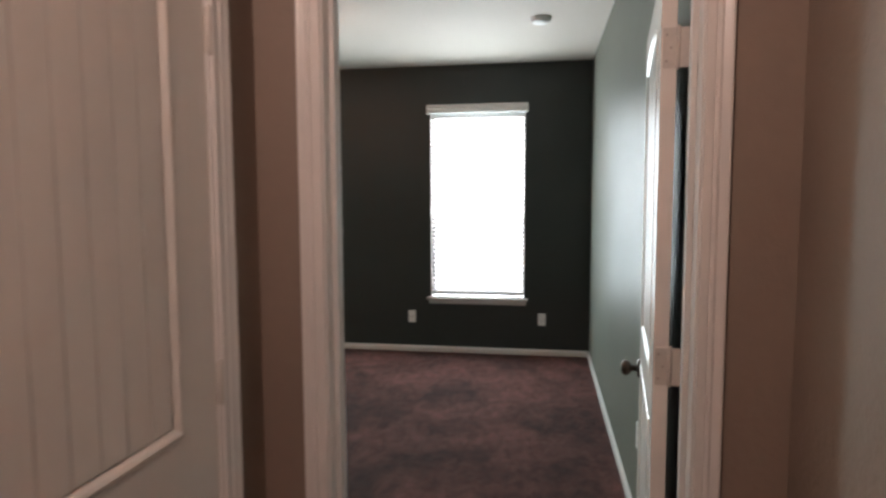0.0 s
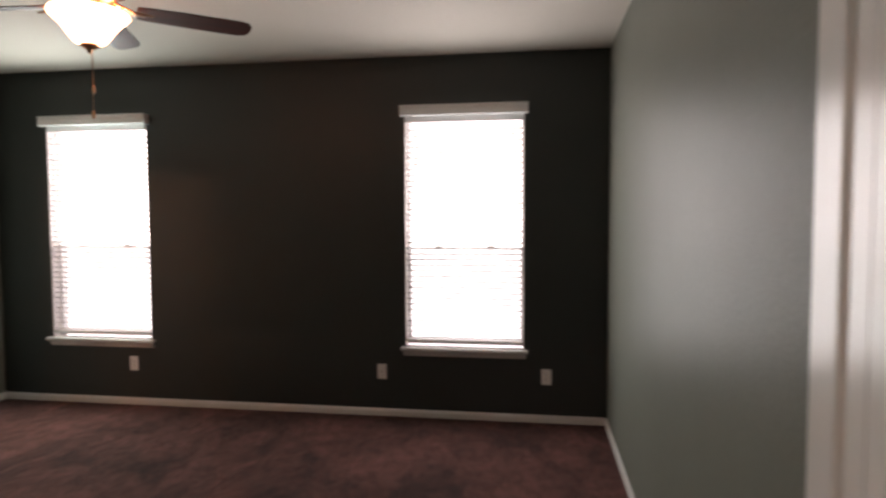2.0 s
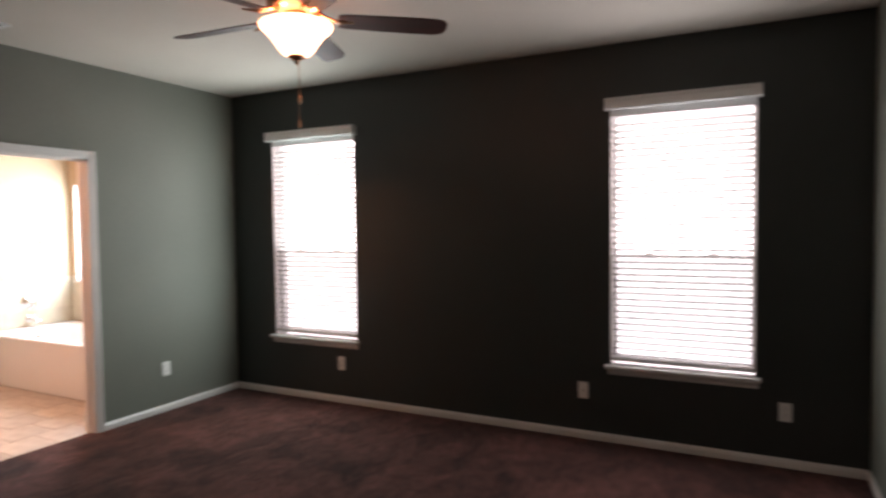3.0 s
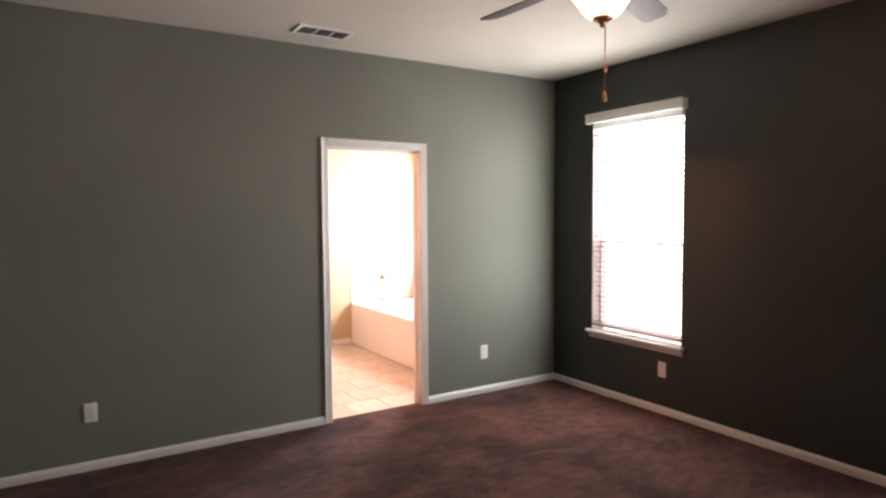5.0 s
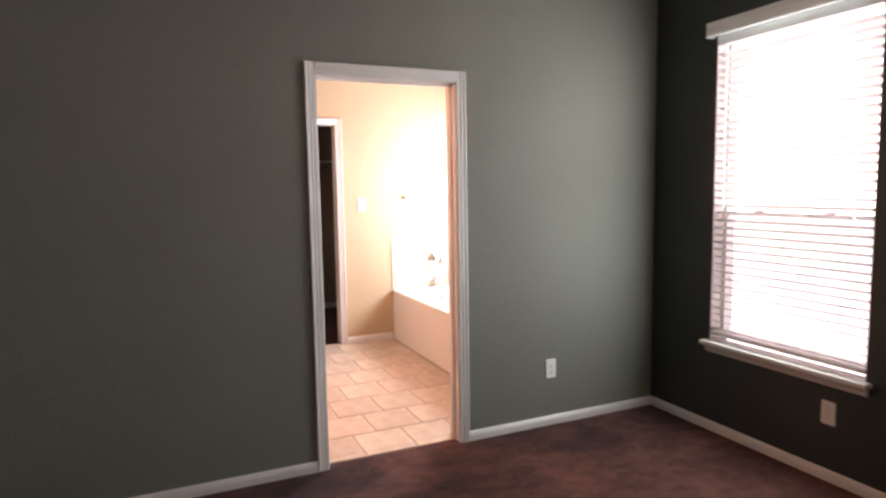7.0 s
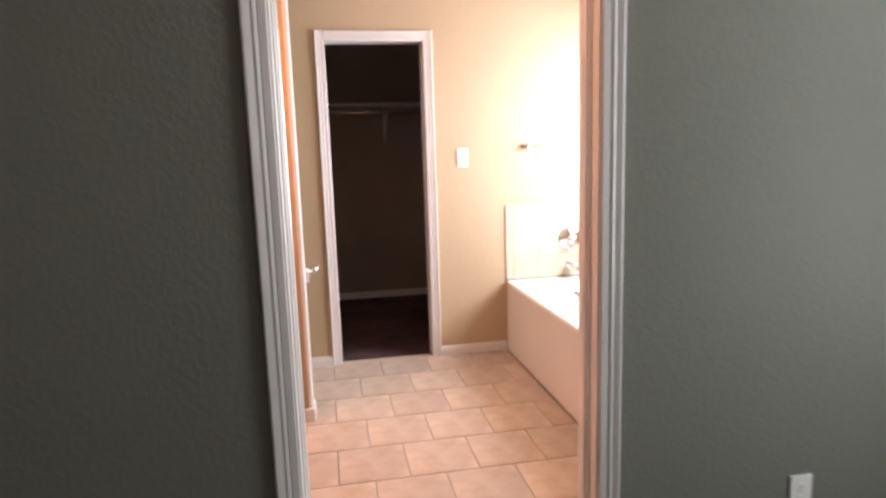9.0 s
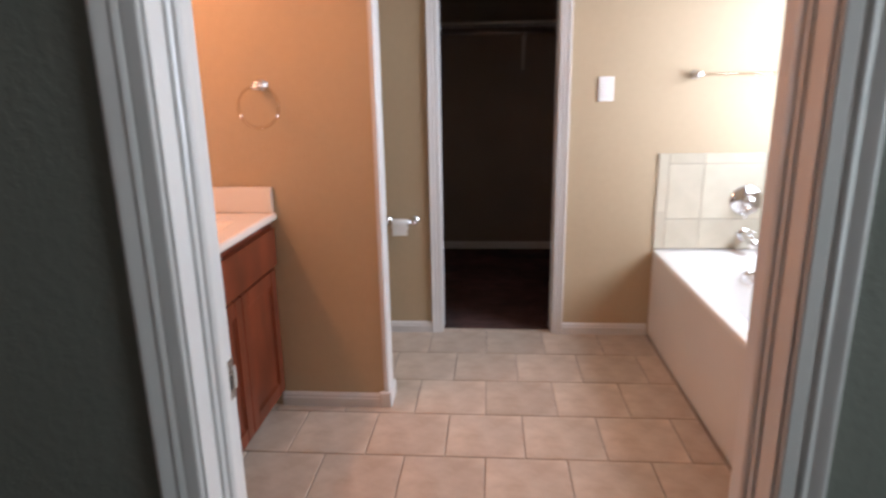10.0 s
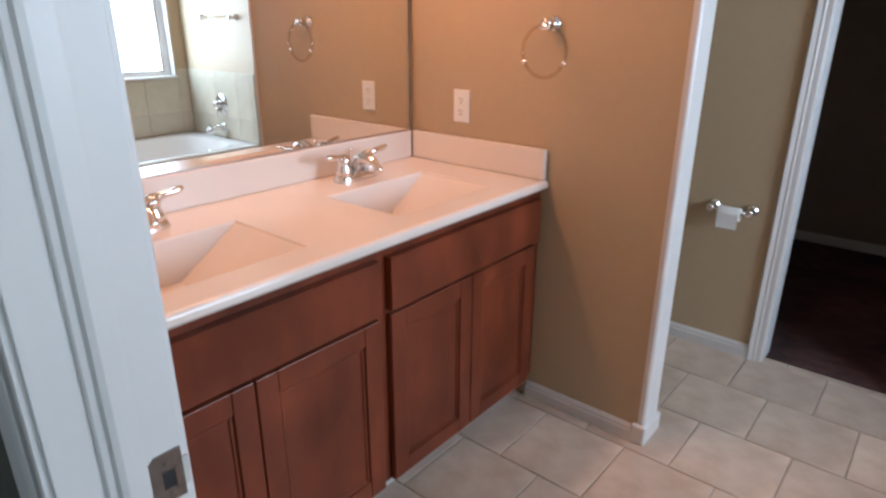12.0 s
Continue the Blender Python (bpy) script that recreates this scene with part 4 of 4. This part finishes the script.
part("hub", lathe([(0.030, 0.018), (0.028, 0.045), (0.022, 0.060), (0.010, 0.064)], 28, "x"), M_CHROME, valve, "", True)
part("lever", tube([(0.048, 0.0, -0.004), (0.056, -0.012, -0.040), (0.062, -0.020, -0.085)], (0.010, 0.008, 0.006), 12), M_CHROME, valve, "", True)

spout = empty("tub_spout", (-2.521, -0.470, 0.572))
tagged(spout, "chrome bathtub spout on the tiled wall", "faucet")
part("flange", lathe([(0.036, 0), (0.034, 0.006), (0.026, 0.010)], 28, "x"), M_CHROME, spout, "", True)
part("body", tube([(0.004, 0, 0), (0.05, 0, 0.002), (0.10, 0, -0.004), (0.135, 0, -0.022), (0.142, 0, -0.040)], (0.026, 0.026, 0.026, 0.024, 0.019), 18), M_CHROME, spout, "", True)
part("diverter", lathe([(0.006, 0.020), (0.006, 0.034), (0.009, 0.038), (0.004, 0.044)], 12, "z", (0.118, 0, 0)), M_CHROME, spout, "", True)

# ---- towel bar, ring and paper holder ----


def post_mount(x, y, z, reach, parent, name="mount"):
    """A round stepped wall mount that stands out along +x."""
    return part(name, lathe([(0.026, 0), (0.026, 0.004), (0.020, 0.010), (0.012, 0.016), (0.010, reach - 0.016), (0.016, reach - 0.012), (0.017, reach), (0.012, reach + 0.006)], 26, "x", (x, y, z)), M_CHROME, parent, "", True)


bar = empty("towel_bar", (-2.529, -0.562, 1.384))
tagged(bar, "clear acrylic towel bar on chrome mounts over the tub", "towel bar")
post_mount(0, -0.22, 0, 0.06, bar)
post_mount(0, 0.24, 0, 0.06, bar)
part("rod", tube([(0.058, -0.22, 0), (0.058, 0.24, 0)], 0.0075, 14), M_ACRYLIC, bar, "clear acrylic rod", True)

ring = empty("towel_ring", (PX1 + 0.001, -2.678, 1.364))
tagged(ring, "clear acrylic towel ring on a chrome wall mount", "towel ring")
mount = post_mount(0, 0, 0, 0.052, ring)
part("collar", lathe([(0.010, -0.016), (0.012, -0.010), (0.012, 0.010), (0.010, 0.016)], 16, "y", (0.050, 0, -0.010)), M_CHROME, mount, "", True)
part("hoop", torus((0.052, 0.0, -0.082), 0.078, 0.0050, "x"), M_ACRYLIC, ring, "clear acrylic hoop", True)
for a in (205, 335):
    part("clip", lathe([(0.0075, -0.007), (0.0075, 0.007)], 14, "z", (0.052, 0.078 * math.cos(radians(a)), -0.082 + 0.078 * math.sin(radians(a)))), M_CHROME, ring, "", True)

holder = empty("paper_holder", (-2.529, -2.278, 0.650))
tagged(holder, "chrome toilet paper holder on the tan wall", "paper holder")
post_mount(0, -0.075, 0, 0.062, holder)
post_mount(0, 0.075, 0, 0.062, holder)
part("spindle", tube([(0.060, -0.075, 0), (0.060, 0.075, 0)], 0.0075, 12), M_CHROME, holder, "", True)
roll = empty("toilet_roll", (-2.469, -2.274, 0.639))
tagged(roll, "nearly used-up white toilet paper roll on its holder", "toilet paper")
part("paper", lathe([(0.0185, -0.042), (0.0265, -0.042), (0.0275, -0.040), (0.0275, 0.040), (0.0265, 0.042), (0.0185, 0.042)], 28, "y"), M_PAPER, roll, "", True)
part("core", lathe([(0.0180, -0.0425), (0.0190, -0.0425), (0.0190, 0.0425), (0.0180, 0.0425)], 24, "y"), M_CARD, roll, "brown cardboard core")
part("loose_sheet", prism([(0.0275, 0.004), (0.0270, -0.020), (0.0255, -0.058), (0.0262, -0.058), (0.0278, -0.020), (0.0283, 0.004)], "y", -0.040, 0.040), M_PAPER, roll)

# ---- white end trim of the stub wall ----
cap = [(PX0 - 0.004, PY), (PX1 + 0.004, PY), (PX1 + 0.004, PY + 0.012)] + [(PX1 + 0.004 - 0.012 + 0.012 * math.cos(a), PY + 0.012 + 0.012 * math.sin(a)) for a in (0.4, 0.8, 1.2, 1.57)] + \
      [(PX0 - 0.004 + 0.012 - 0.012 * math.sin(a), PY + 0.012 + 0.012 * math.cos(a)) for a in (0.0, 0.4, 0.8, 1.2)] + [(PX0 - 0.004, PY + 0.012)]
structure(part("trim_partition", prism(cap, "z", 0.0, H), M_TRIM), "white painted rounded end trim of the stub wall", "trim")
structure(part("trim_partition_base", soft_box(PX0 - 0.016, PX1 + 0.016, PY - 0.020, PY + 0.034, 0.0, 0.072, 0.008, 3), M_TRIM), "white base block at the end of the stub wall", "trim")

# ---- washstand cabinet ----
VX0, VX1, VY = -1.672, -0.124, -2.690
cab = empty("vanity_cabinet", (0, 0, 0))
tagged(cab, "cherry-stained wooden double washstand cabinet with shaker doors", "cabinet")
for x0, x1 in ((VX0, VX0 + 0.016), (VX1 - 0.016, VX1)):
    part("side_panel", boxes((x0, x1, -3.288, VY - 0.0205, 0.10, 0.832)), M_CHERRY, cab)
part("back_panel", boxes((VX0 + 0.0165, VX1 - 0.0165, -3.288, -3.276, 0.10, 0.832)), M_CHERRY, cab)
part("bottom_panel", boxes((VX0 + 0.0165, VX1 - 0.0165, -3.2755, VY - 0.0205, 0.10, 0.116)), M_CHERRY, cab)
part("divider", boxes((-0.903, -0.887, -3.2755, VY - 0.0205, 0.1165, 0.832)), M_CHERRY, cab)
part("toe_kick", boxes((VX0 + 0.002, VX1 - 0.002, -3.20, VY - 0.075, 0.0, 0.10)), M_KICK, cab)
part("caulk_bead", soft_box(VX0 + 0.002, VX1 - 0.002, VY - 0.0745, VY - 0.066, 0.0005, 0.012, 0.003), M_TRIM, cab, "white caulk along the floor")
for s in ((VX0, -1.632, 0.10, 0.832), (-0.922, -0.868, 0.10, 0.832), (-0.17, VX1, 0.10, 0.832)):
    part("stile", boxes((s[0], s[1], VY - 0.02, VY, s[2], s[3])), M_CHERRY, cab)
for s in ((-1.632, -0.922), (-0.868, -0.17)):
    for z0, z1 in ((0.10, 0.125), (0.630, 0.67), (0.795, 0.832)):
        part("rail", boxes((s[0], s[1], VY - 0.02, VY, z0, z1)), M_CHERRY, cab)


def shaker_front(x0, x1, z0, z1):
    d = part("door", boxes((x0 + 0.05, x1 - 0.05, VY + 0.001, VY + 0.010, z0 + 0.05, z1 - 0.05)), M_CHERRY, cab)
    for a, b in ((x0, x0 + 0.056), (x1 - 0.056, x1)):
        part("stile", soft_box(a, b, VY + 0.001, VY + 0.020, z0, z1, 0.003), M_CHERRY, d)
    for a, b in ((z0, z0 + 0.056), (z1 - 0.056, z1)):
        part("rail", soft_box(x0 + 0.0565, x1 - 0.0565, VY + 0.001, VY + 0.0195, a, b, 0.003), M_CHERRY, d)
    # inner bead
    i = 0.0575
    for a, b, c, e in ((x0 + i, x0 + i + 0.009, z0 + i, z1 - i), (x1 - i - 0.009, x1 - i, z0 + i, z1 - i), (x0 + i + 0.0095, x1 - i - 0.0095, z0 + i, z0 + i + 0.009), (x0 + i + 0.0095, x1 - i - 0.0095, z1 - i - 0.009, z1 - i)):
        part("bead", soft_box(a, b, VY + 0.009, VY + 0.0145, c, e, 0.002, 1), M_CHERRY, d)


def drawer_front(x0, x1, z0, z1):
    bm = boxes((x0, x1, VY + 0.001, VY + 0.020, z0, z1))
    top = [f for f in bm.faces if all(abs(v.co.y - VY - 0.020) < 1e-6 for v in f.verts)]
    got = bmesh.ops.inset_region(bm, faces=top, thickness=0.012, depth=0.0)
    for f in top:
        for v in f.verts:
            v.co.y += 0.005
    part("false_drawer", bm, M_CHERRY, cab)


for x0, x1 in ((-1.625, -1.272), (-1.268, -0.915), (-0.875, -0.499), (-0.495, -0.150)):
    shaker_front(x0, x1, 0.100, 0.642)
for x0, x1 in ((-1.640, -0.915), (-0.875, -0.150)):
    drawer_front(x0, x1, 0.656, 0.806)

# ---- countertop with two basins ----
TOPZ, FY = 0.865, -2.662
BAS = ((-1.490, -1.047), (-0.735, -0.292))
BY0, BY1 = -3.074, -2.763


def counter_slab():
    """Top surface with two sunk wedge basins, rounded front edge."""
    bm = bmesh.new()
    xs = [VX0 + 0.001, BAS[0][0], BAS[0][1], BAS[1][0], BAS[1][1], VX1 + 0.001]
    ys = [-3.288, BY0, BY1, FY - 0.014]
    grid = [[bm.verts.new((x, y, TOPZ)) for y in ys] for x in xs]
    for i in range(5):
        for j in range(3):
            if j == 1 and i in (1, 3):
                continue
            bm.faces.new((grid[i][j], grid[i + 1][j], grid[i + 1][j + 1], grid[i][j + 1]))
    for i in (1, 3):
        a, b, c, d = grid[i][1], grid[i + 1][1], grid[i + 1][2], grid[i][2]
        x0, x1 = xs[i], xs[i + 1]
        mid = (x0 + x1) / 2
        fy = BY0 + 0.15
        rim = [bm.verts.new((x0 + 0.004, BY0 + 0.003, TOPZ - 0.006)), bm.verts.new((x1 - 0.004, BY0 + 0.003, TOPZ - 0.006)),
               bm.verts.new((x1 - 0.004, BY1 - 0.004, TOPZ - 0.006)), bm.verts.new((x0 + 0.004, BY1 - 0.004, TOPZ - 0.006))]
        low = [bm.verts.new((mid - 0.040, BY0 + 0.014, TOPZ - 0.118)), bm.verts.new((mid + 0.040, BY0 + 0.014, TOPZ - 0.118)),
               bm.verts.new((mid + 0.030, BY0 + 0.110, TOPZ - 0.124)), bm.verts.new((mid - 0.030, BY0 + 0.110, TOPZ - 0.124))]
        top = [a, b, c, d]
        for u, v in ((top, rim), (rim, low)):
            for k in range(4):
                bm.faces.new((u[k], u[(k + 1) % 4], v[(k + 1) % 4], v[k]))
        bm.faces.new(low)
    edge = [grid[i][3] for i in range(6)]
    for k in range(1, 7):
        a = math.pi / 2 * k / 6
        row = [bm.verts.new((v.co.x, FY - 0.014 + 0.014 * math.sin(a), TOPZ - 0.014 + 0.014 * math.cos(a))) for v in edge[:6]] if k < 7 else []
        last = edge if k == 1 else prev
        for u in range(5):
            bm.faces.new((last[u], last[u + 1], row[u + 1], row[u]))
        prev = row
    for y, z in ((FY, TOPZ - 0.024), (FY - 0.006, TOPZ - 0.031), (FY - 0.03, TOPZ - 0.031), (FY - 0.03, TOPZ - 0.004)):
        row = [bm.verts.new((x, y, z)) for x in xs]
        for u in range(5):
            bm.faces.new((prev[u], prev[u + 1], row[u + 1], row[u]))
        prev = row
    bmesh.ops.recalc_face_normals(bm, faces=bm.faces[:])
    return bm


counter = empty("countertop", (0, 0, 0))
tagged(counter, "cream cultured-marble washstand top with two moulded basins", "countertop")
slab = part("top", counter_slab(), M_MARBLE, counter)
part("backsplash", soft_box(VX0 + 0.022, VX1, -3.289, -3.270, TOPZ + 0.0005, 0.970, 0.004), M_MARBLE, counter)
part("sidesplash", soft_box(VX0 + 0.001, VX0 + 0.021, -3.268, FY - 0.008, TOPZ + 0.0005, 0.970, 0.004), M_MARBLE, counter)
for b0, b1 in BAS:
    part("drain", lathe([(0.026, 0), (0.026, 0.003), (0.018, 0.004), (0.014, 0.002)], 24, "z", ((b0 + b1) / 2, BY0 + 0.080, TOPZ - 0.1205)), M_CHROME, counter, "chrome drain", True)


# ---- basin faucets ----
def basin_faucet(name):
    """Two-handle centreset faucet; the spout points along +y."""
    root = empty(name)
    tagged(root, "chrome two-handle basin faucet on the washstand top", "faucet", "basin faucets")
    base = bmesh.new()
    n = 32
    rows = []
    for s, z in ((1.0, 0.0), (1.0, 0.010), (0.94, 0.020), (0.80, 0.026)):
        rows.append([base.verts.new((0.088 * s * math.copysign(abs(math.cos(a)) ** 0.6, math.cos(a)), 0.034 * s * math.copysign(abs(math.sin(a)) ** 0.6, math.sin(a)), z)) for a in (2 * math.pi * k / n for k in range(n))])
    for a, b in zip(rows, rows[1:]):
        for k in range(n):
            base.faces.new((a[k], a[(k + 1) % n], b[(k + 1) % n], b[k]))
    base.faces.new(rows[-1])
    part("base", base, M_CHROME, root, "", True)
    part("spout", tube([(0, -0.006, 0.018), (0, 0.004, 0.058), (0, 0.040, 0.078), (0, 0.085, 0.070), (0, 0.112, 0.048), (0, 0.116, 0.036)], (0.026, 0.023, 0.020, 0.017, 0.014, 0.013), 16), M_CHROME, root, "", True)
    part("lift_rod", tube([(0, -0.020, 0.02), (0, -0.020, 0.095)], 0.0025, 8), M_CHROME, root, "", True)
    part("rod_knob", lathe([(0.003, 0.0), (0.006, 0.004), (0.006, 0.010), (0.002, 0.014)], 12, "z", (0, -0.020, 0.093)), M_CHROME, root, "", True)
    for s in (-1, 1):
        hub = part("handle_hub", lathe([(0.029, 0.018), (0.027, 0.040), (0.019, 0.054), (0.023, 0.068), (0.020, 0.082), (0.009, 0.089)], 24, "z", (s * 0.052, 0, 0)), M_CHROME, root, "", True)
        part("lever", tube([(s * 0.052, 0, 0.078), (s * 0.085, 0.004, 0.084), (s * 0.118, 0.010, 0.090), (s * 0.134, 0.012, 0.095)], (0.013, 0.0095, 0.0105, 0.006), 12), M_CHROME, hub, "", True)
    return root


tap = basin_faucet("basin_faucet")
tap.matrix_basis = pose(-1.262, -3.170, TOPZ + 0.0005)
copy_thing(tap, pose(-0.510, -3.170, TOPZ + 0.0005))

# ---- mirror and its light ----
mirror = empty("wall_mirror", (0, -3.289, 0))
tagged(mirror, "large frameless mirror resting on the backsplash", "mirror")
part("glass", boxes((-1.652, -0.13, 0.001, 0.0055, 0.975, 1.99)), M_MIRROR, mirror)
part("edge_strip", boxes((-1.660, -1.6525, 0.001, 0.008, 0.975, 1.99)), M_STEEL, mirror, "dull metal edge strip")
part("bottom_channel", boxes((-1.660, -0.13, 0.001, 0.0085, 0.9708, 0.9745)), M_STEEL, mirror)
vlight = empty("vanity_light", (-0.90, -3.289, 2.16))
tagged(vlight, "wall lamp bar with four warm bulbs over the mirror", "wall lamp")
part("back_plate", soft_box(-0.62, 0.62, 0.001, 0.035, -0.055, 0.055, 0.006), M_STEEL, vlight)

for bx in (-0.45, -0.75, -1.05, -1.35):
    arm = part("arm", tube([(bx + 0.90, 0.030, 0.02), (bx + 0.90, 0.075, 0.035), (bx + 0.90, 0.094, 0.045)], 0.008, 10), M_STEEL, vlight, "", True)
    part("shade", lathe([(0.018, 0.062), (0.050, 0.040), (0.068, -0.012), (0.062, -0.012), (0.045, 0.034), (0.014, 0.054)], 28, "z", (bx + 0.90, 0.094, 0.0)), M_BOWL, arm, "lit glass bell shade", True)

# ---- closet shelf ----
shelf = empty("closet_shelf", (-4.40, 0, 1.790))
tagged(shelf, "white closet shelf with hanging rod in the dark closet", "shelf")
part("board", soft_box(0.001, 0.31, -3.198, -0.302, 0.0, 0.019, 0.002), M_SHELF, shelf)
part("cleat", boxes((0.001, 0.020, -3.198, -0.302, -0.060, -0.001)), M_CLOSET, shelf)
part("rod", tube([(0.27, -3.198, -0.055), (0.27, -0.302, -0.055)], 0.016, 16), M_STEEL, shelf, "metal hanging rod", True)
for by in (-2.45, -1.535, -0.75):
    part("bracket", boxes((0.001, 0.004, by - 0.008, by + 0.008, -0.32, -0.001), (0.004, 0.30, by - 0.008, by + 0.008, -0.004, -0.001)), M_VINYL, shelf, "white steel shelf bracket")
    part("bracket_brace", tube([(0.004, by, -0.31), (0.15, by, -0.17), (0.27, by, -0.08), (0.285, by, -0.055)], 0.006, 8), M_VINYL, shelf, "", True)

# ---- tiles of the tub surround ----
def tile_piece(name, mesh_box, parent, mat, cache):
    x0, x1, y0, y1, z0, z1 = mesh_box
    size = (round(x1 - x0, 4), round(y1 - y0, 4), round(z1 - z0, 4))
    if size not in cache:
        bm = boxes((-size[0] / 2, size[0] / 2, -size[1] / 2, size[1] / 2, -size[2] / 2, size[2] / 2))
        big = [e for e in bm.edges]
        bmesh.ops.bevel(bm, geom=big, offset=0.0018, segments=1, affect="EDGES")
        mesh = bpy.data.meshes.new(name)
        bm.to_mesh(mesh)
        bm.free()
        mesh.materials.append(mat)
        cache[size] = mesh
    ob = new(name, cache[size])
    ob.parent = parent
    ob.location = ((x0 + x1) / 2, (y0 + y1) / 2, (z0 + z1) / 2)
    return ob


tile_cache = {}
surround = structure(part("tub_surround", boxes((-2.5295, -2.526, -0.926, -0.004, TZ + 0.001, 0.992), (-2.5255, TX1, -0.004, -0.0005, TZ + 0.001, 0.918)), M_GROUT), "pale stone-look tile surround of the bathtub", "tile surround")
g = 0.002
cols = [(-0.930, -0.876), (-0.876, -0.700), (-0.700, -0.395), (-0.395, -0.090), (-0.090, -0.008)]
for c, (y0, y1) in enumerate(cols):
    rows = [(TZ + 0.002, 0.655), (0.655, 0.944), (0.944, 0.997)] if c else [(TZ + 0.002, 0.690), (0.690, 0.997)]
    for z0, z1 in rows:
        tile_piece("tile", (-2.529, -2.5215, y0 + g / 2, y1 - g / 2, z0 + g / 2, z1 - g / 2), surround, M_WALLTILE, tile_cache)
edges = [-2.5215, BWX0 - 0.014, -2.155, -1.850, -1.545, BWX1 + 0.014, -0.820, TX1]
for x0, x1 in zip(edges, edges[1:]):
    top = 0.921 if x0 >= BWX0 - 0.02 and x1 <= BWX1 + 0.02 else 0.997
    for z0, z1 in ((TZ + 0.002, 0.655), (0.655, top)):
        tile_piece("tile", (x0 + g / 2, x1 - g / 2, -0.0085, -0.001, z0 + g / 2, z1 - g / 2), surround, M_WALLTILE, tile_cache)

# ---- floor tiles of the bathroom ----
floor_cache = {}
pitch, gap = 0.3035, 0.005
row = 0
deep = 0.312
x = -1.621 - 4 * deep
rows_x = []
while x < -0.02:
    rows_x.append((x, row))
    x += deep
    row += 1
for x, r in rows_x:
    a, b = max(x + gap / 2, -2.585), min(x + deep - gap / 2, -0.057)
    if b - a < 0.02:
        continue
    shift = -1.358 if r % 2 == 0 else -1.358 - pitch / 2
    k0 = math.floor((-3.29 - shift) / pitch)
    for k in range(k0, 12):
        y0, y1 = shift + k * pitch + gap / 2, shift + (k + 1) * pitch - gap / 2
        if b > -0.13 or a < -2.53:
            lo, hi = (DY0 + 0.018, DY1 - 0.018) if b > -0.13 else (CY0 + 0.018, CY1 - 0.018)
            lim0, lim1 = (max(y0, lo), min(y1, hi))
            if lim1 - lim0 < 0.01:
                if -0.13 <= a or b <= -2.53:
                    continue
            if b > -0.13 and a < -0.13:
                y0c, y1c = max(y0, -3.285), min(y1, -0.94)
                if y1c - y0c > 0.01:
                    tile_piece("tile", (a, -0.121, y0c, y1c, -0.012, 0.0), bath_floor, M_TILE, floor_cache)
                if lim1 - lim0 > 0.01:
                    tile_piece("tile", (-0.121, b, lim0, lim1, -0.012, 0.0), bath_floor, M_TILE, floor_cache)
                continue
            if a < -2.53 and b > -2.53:
                y0c, y1c = max(y0, -3.285), min(y1, -0.94)
                if y1c - y0c > 0.01:
                    tile_piece("tile", (-2.529, b, y0c, y1c, -0.012, 0.0), bath_floor, M_TILE, floor_cache)
                if lim1 - lim0 > 0.01:
                    tile_piece("tile", (a, -2.529, lim0, lim1, -0.012, 0.0), bath_floor, M_TILE, floor_cache)
                continue
            y0, y1 = lim0, lim1
        y0, y1 = max(y0, -3.285), min(y1, -0.94)
        if y1 - y0 > 0.01:
            tile_piece("tile", (a, b, y0, y1, -0.012, 0.0), bath_floor, M_TILE, floor_cache)
